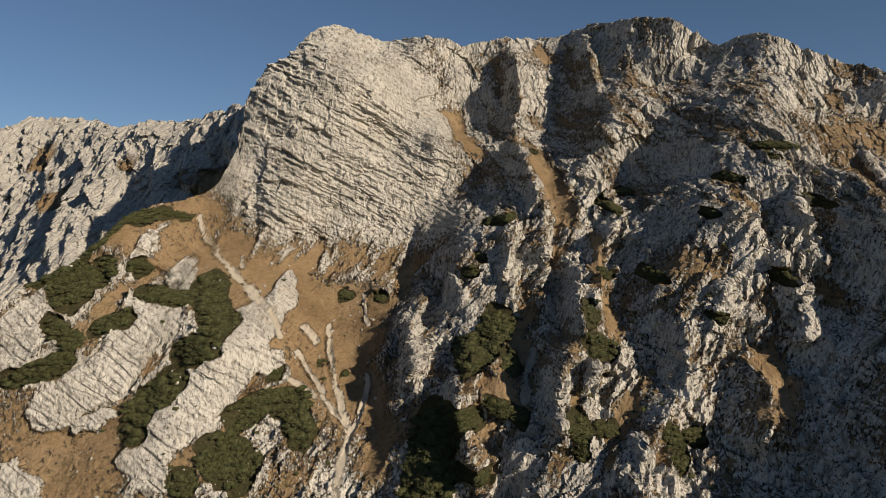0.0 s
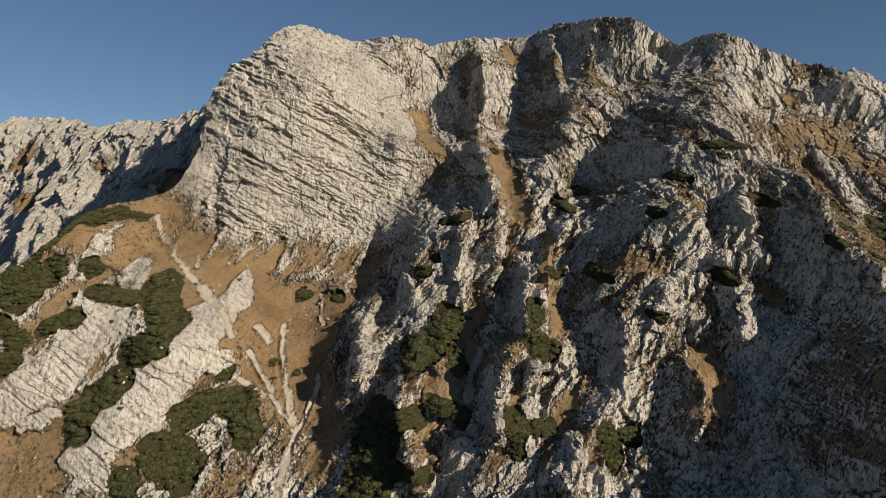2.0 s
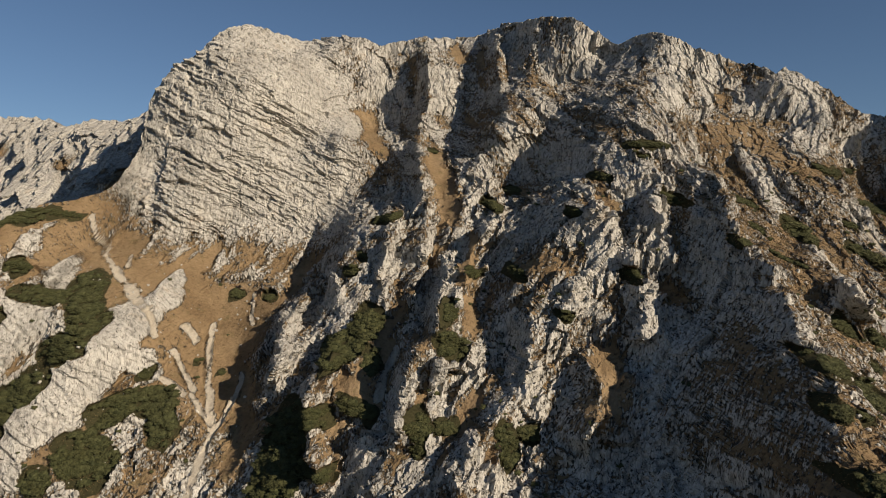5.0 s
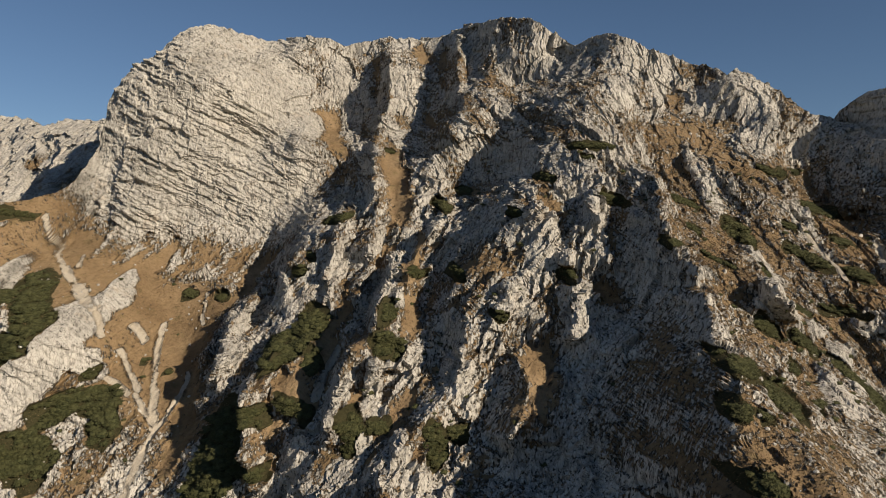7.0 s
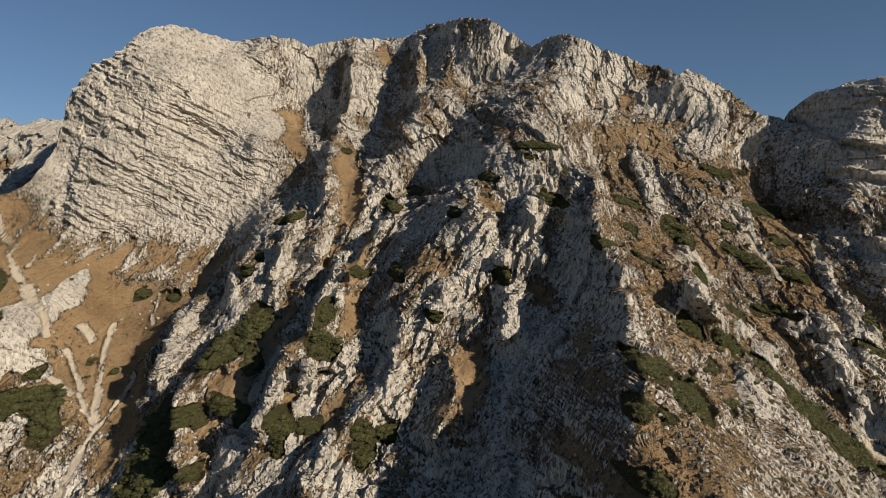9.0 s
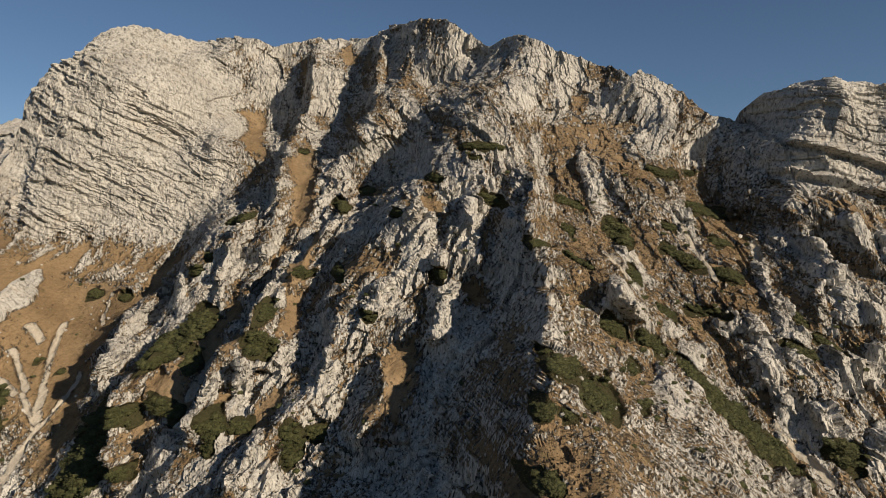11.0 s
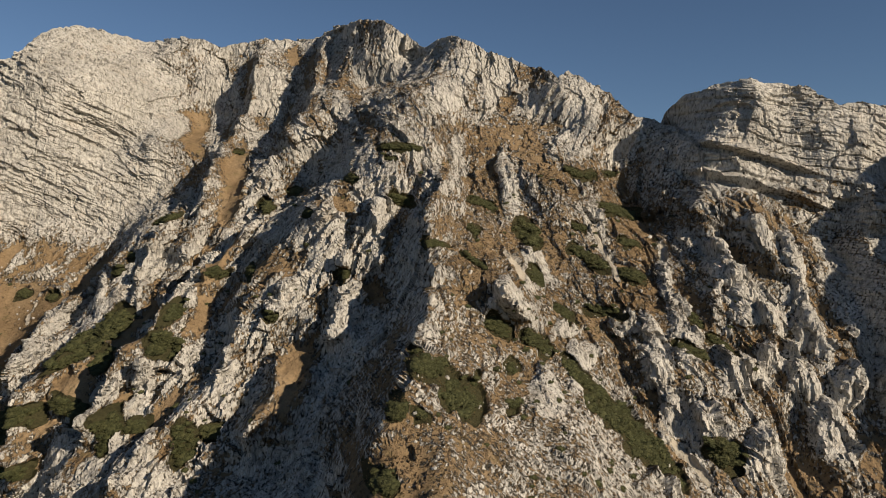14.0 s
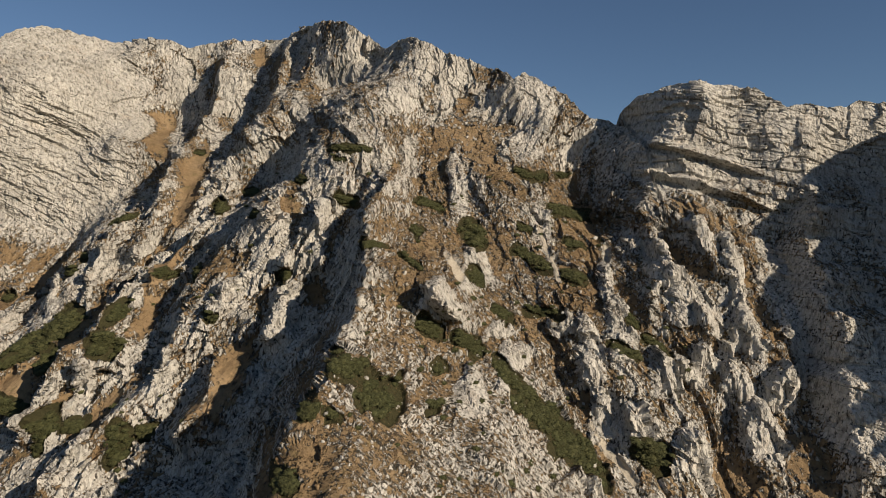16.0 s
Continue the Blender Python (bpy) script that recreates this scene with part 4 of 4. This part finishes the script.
# ---------------------------------------------------------------- dwarf pines
def pine_shape(rng, tufts):
    """The limbs and the crown of a low mountain pine about two metres across: a lumpy dome of needle tufts."""
    limbs, crown = bmesh.new(), bmesh.new()
    lobes = [(Vector((0, 0, 0.45)), 0.62)]
    for k in range(6):
        a = k * math.tau / 6 + rng.uniform(-0.4, 0.4)
        r, h = rng.uniform(0.45, 0.72), rng.uniform(0.2, 0.45)
        tip = Vector((r * math.cos(a), r * math.sin(a), h))
        lobes.append((tip, rng.uniform(0.36, 0.52)))
        ring = [limbs.verts.new((0.07 * math.cos(b), 0.07 * math.sin(b), -0.5)) for b in (0, 2.1, 4.2)]
        mid = [limbs.verts.new(tip * 0.5 + Vector((0.05 * math.cos(b), 0.05 * math.sin(b), -0.12))) for b in (0, 2.1, 4.2)]
        end = limbs.verts.new(tip)
        for i in range(3):
            limbs.faces.new((ring[i], ring[(i + 1) % 3], mid[(i + 1) % 3], mid[i]))
            limbs.faces.new((mid[i], mid[(i + 1) % 3], end))
    for centre, size in lobes:
        made = bmesh.ops.create_icosphere(crown, subdivisions=2 if centre.x == 0 else 1, radius=size * 0.9, matrix=Matrix.Translation(centre))
        for v in made["verts"]:
            v.co = centre + (v.co - centre) * rng.uniform(0.78, 1.08)
    for _ in range(tufts):
        centre, size = rng.choice(lobes)
        way = Vector((rng.gauss(0, 1), rng.gauss(0, 1), rng.gauss(0.4, 0.9))).normalized()
        at = centre + way * size * rng.uniform(0.78, 1.0)
        if at.z < -0.25:
            continue
        side = way.orthogonal().normalized()
        side.rotate(Matrix.Rotation(rng.uniform(0, math.tau), 3, way))
        other = way.cross(side)
        s = rng.uniform(0.06, 0.13)
        tip = crown.verts.new(at + way * s * 2.0 + Vector((0, 0, s * 0.6)))
        base = [crown.verts.new(at + (side * math.cos(b) + other * math.sin(b)) * s) for b in (0, 2.1, 4.2)]
        for i in range(3):
            crown.faces.new((base[i], base[(i + 1) % 3], tip))
    return limbs, crown


def surface_at(x, z):
    """Nearest finished place of the mountainside for arrays of x and height."""
    i = np.clip(np.searchsorted(cols, x), 0, len(cols) - 1)
    j = np.clip(np.round((z - FOOT) / (top[i] - FOOT) * (len(low) - 1)).astype(int), 0, len(low) - 1)
    return PLACE[j, i]


rng = random.Random(5)
SHAPES = []
for _ in range(6):
    limbs, crown = pine_shape(rng, 110)
    pair = []
    for name, bm, material in (("limbs", limbs, BARK), ("pine", crown, NEEDLES)):
        mesh = bpy.data.meshes.new(name)
        bm.to_mesh(mesh)
        bm.free()
        mesh.materials.append(material)
        pair.append(mesh)
    SHAPES.append(pair)


def pine(parent, spot, size, name="pine", woody=True):
    limbs, crown = rng.choice(SHAPES)
    ob = new(name, crown)
    ob.parent = parent
    ob.matrix_basis = Matrix.Translation(Vector(spot) - parent.location) @ Euler((rng.uniform(0.3, 0.6), rng.uniform(-0.15, 0.15), 0)).to_matrix().to_4x4() @ Matrix.Rotation(rng.uniform(0, 6.3), 4, "Z") @ Matrix.Diagonal((size, size, size * rng.uniform(0.32, 0.46), 1))
    if woody:
        wood = new("limbs", limbs)
        wood.parent = ob
    return ob


for points, radius in THICKETS:
    size = min(max(radius * 0.42, 0.7), 1.35)
    length = sum(math.dist(a, b) for a, b in zip(points[:-1], points[1:]))
    number = max(2, int((length * 2 * radius + math.pi * radius ** 2) / (size * size * 0.76)))
    at = []
    for _ in range(number):
        k = rng.randrange(len(points) - 1)
        u = rng.random()
        a = rng.uniform(0, math.tau)
        r = max(radius - (0.45 if radius > 2.3 else 0.9) * size, 0.3) * math.sqrt(rng.random())
        at.append((points[k][0] * (1 - u) + points[k + 1][0] * u + r * math.cos(a), points[k][1] * (1 - u) + points[k + 1][1] * u + r * math.sin(a) * 0.85))
    spots = surface_at(np.array([p[0] for p in at]), np.array([p[1] for p in at]))
    bush = new("dwarf_pine_thicket")
    bush.location = spots[0]
    tagged(bush, "spreading thicket of dark green dwarf mountain pine" if radius > 2 else "small clump of dark green dwarf mountain pine", "shrub", "dwarf pine thickets")
    for k, spot in enumerate(spots):
        pine(bush, Vector(spot) + Vector((0, -0.15, 0.1)), size * rng.uniform(0.75, 1.25), woody=k < 4)

# lone bushes on the sunny flank, the ribs and the shoulder
for x0, x1, z0, z1, number in ((88, 120, 80, 112, 90), (120, 150, 84, 130, 22), (95, 140, 112, 140, 18), (-75, -15, 70, 112, 22), (20, 76, 78, 130, 42), (40, 112, 126, 150, 18)):
    for _ in range(number):
        spot = surface_at(np.array([rng.uniform(x0, x1)]), np.array([rng.uniform(z0, z1)]))[0]
        bush = new("mountain_shrub")
        bush.location = spot
        tagged(bush, "small round shrub among grass and stones", "shrub", "mountain shrubs")
        pine(bush, Vector(spot) + Vector((0, 0.05, 0.05)), rng.uniform(0.4, 0.8), "crown")


# ---------------------------------------------------------------- loose stones and dry grass
def stone_mesh():
    bm = bmesh.new()
    bmesh.ops.create_icosphere(bm, subdivisions=1, radius=1.0)
    squash = Vector((rng.uniform(0.8, 1.2), rng.uniform(0.7, 1.1), rng.uniform(0.5, 0.9)))
    for v in bm.verts:
        v.co = v.co * rng.uniform(0.7, 1.15)
        v.co = Vector((v.co.x * squash.x, v.co.y * squash.y, v.co.z * squash.z))
    mesh = bpy.data.meshes.new("stone")
    bm.to_mesh(mesh)
    bm.free()
    mesh.materials.append(STONE)
    return mesh


STONES = [stone_mesh() for _ in range(7)]
for side, x0, x1, z0, z1, number in (("near_ridge", 84, 122, 82, 118, 300), ("side_gully", 124, 150, 84, 130, 220), ("grassy_shoulder", -78, -14, 68, 116, 290), ("upper_buttresses", 94, 130, 142, 156, 120)):
    for _ in range(number):
        x, z = rng.uniform(x0, x1), rng.uniform(z0, z1)
        stone = new("stone", rng.choice(STONES))
        stone.parent = SIDE[side]
        size = 0.18 + 0.5 * rng.random() ** 3
        spot = surface_at(np.array([x]), np.array([z]))[0]
        stone.matrix_basis = Matrix.LocRotScale(Vector(spot), Euler((rng.uniform(0, 6), rng.uniform(0, 6), rng.uniform(0, 6))), (size, size, size))


def grass_tufts(number):
    """Dry grass standing in tufts where turf holds, as one sheet of blades."""
    seeds = np.random.RandomState(9)
    x = np.concatenate([seeds.uniform(62, 150, number), seeds.uniform(-100, 0, number // 2)])
    z = np.concatenate([seeds.uniform(82, 140, number), seeds.uniform(68, 130, number // 2)])
    i = np.clip(np.searchsorted(cols, x), 0, len(cols) - 1)
    j = np.clip(np.round((z - FOOT) / (top[i] - FOOT) * (len(low) - 1)).astype(int), 0, len(low) - 1)
    keep = (TURF_AT[j, i] > 0.45) & (SCREE_AT[j, i] < 0.2) & (z < top[i] - 2)
    root = PLACE[j, i][keep]
    n = len(root)
    verts, faces = [], []
    for blade in range(3):
        a = seeds.uniform(0, math.tau, n)
        tall, wide = seeds.uniform(0.08, 0.26, n), seeds.uniform(0.05, 0.12, n)
        side = np.stack([np.cos(a), np.sin(a), a * 0], -1) * wide[:, None]
        lean = np.stack([seeds.uniform(-0.2, 0.2, n), seeds.uniform(-0.3, 0.0, n), tall], -1)
        start = len(verts) * n
        verts += [root - side, root + side, root + lean]
        faces.append(np.stack([start + np.arange(n), start + n + np.arange(n), start + 2 * n + np.arange(n)], -1))
    mesh = bpy.data.meshes.new("grass")
    faces = np.concatenate(faces)
    mesh.vertices.add(len(verts) * n)
    mesh.vertices.foreach_set("co", np.concatenate(verts).astype(np.float32).ravel())
    mesh.loops.add(len(faces) * 3)
    mesh.loops.foreach_set("vertex_index", faces.astype(np.int32).ravel())
    mesh.polygons.add(len(faces))
    mesh.polygons.foreach_set("loop_start", np.arange(0, len(faces) * 3, 3, dtype=np.int32))
    mesh.update(calc_edges=True)
    mesh.materials.append(TUFTS)
    tagged(new("grass", mesh), "dry rusty autumn grass in tufts on the slopes", "grass", "", "stuff")


grass_tufts(36000)
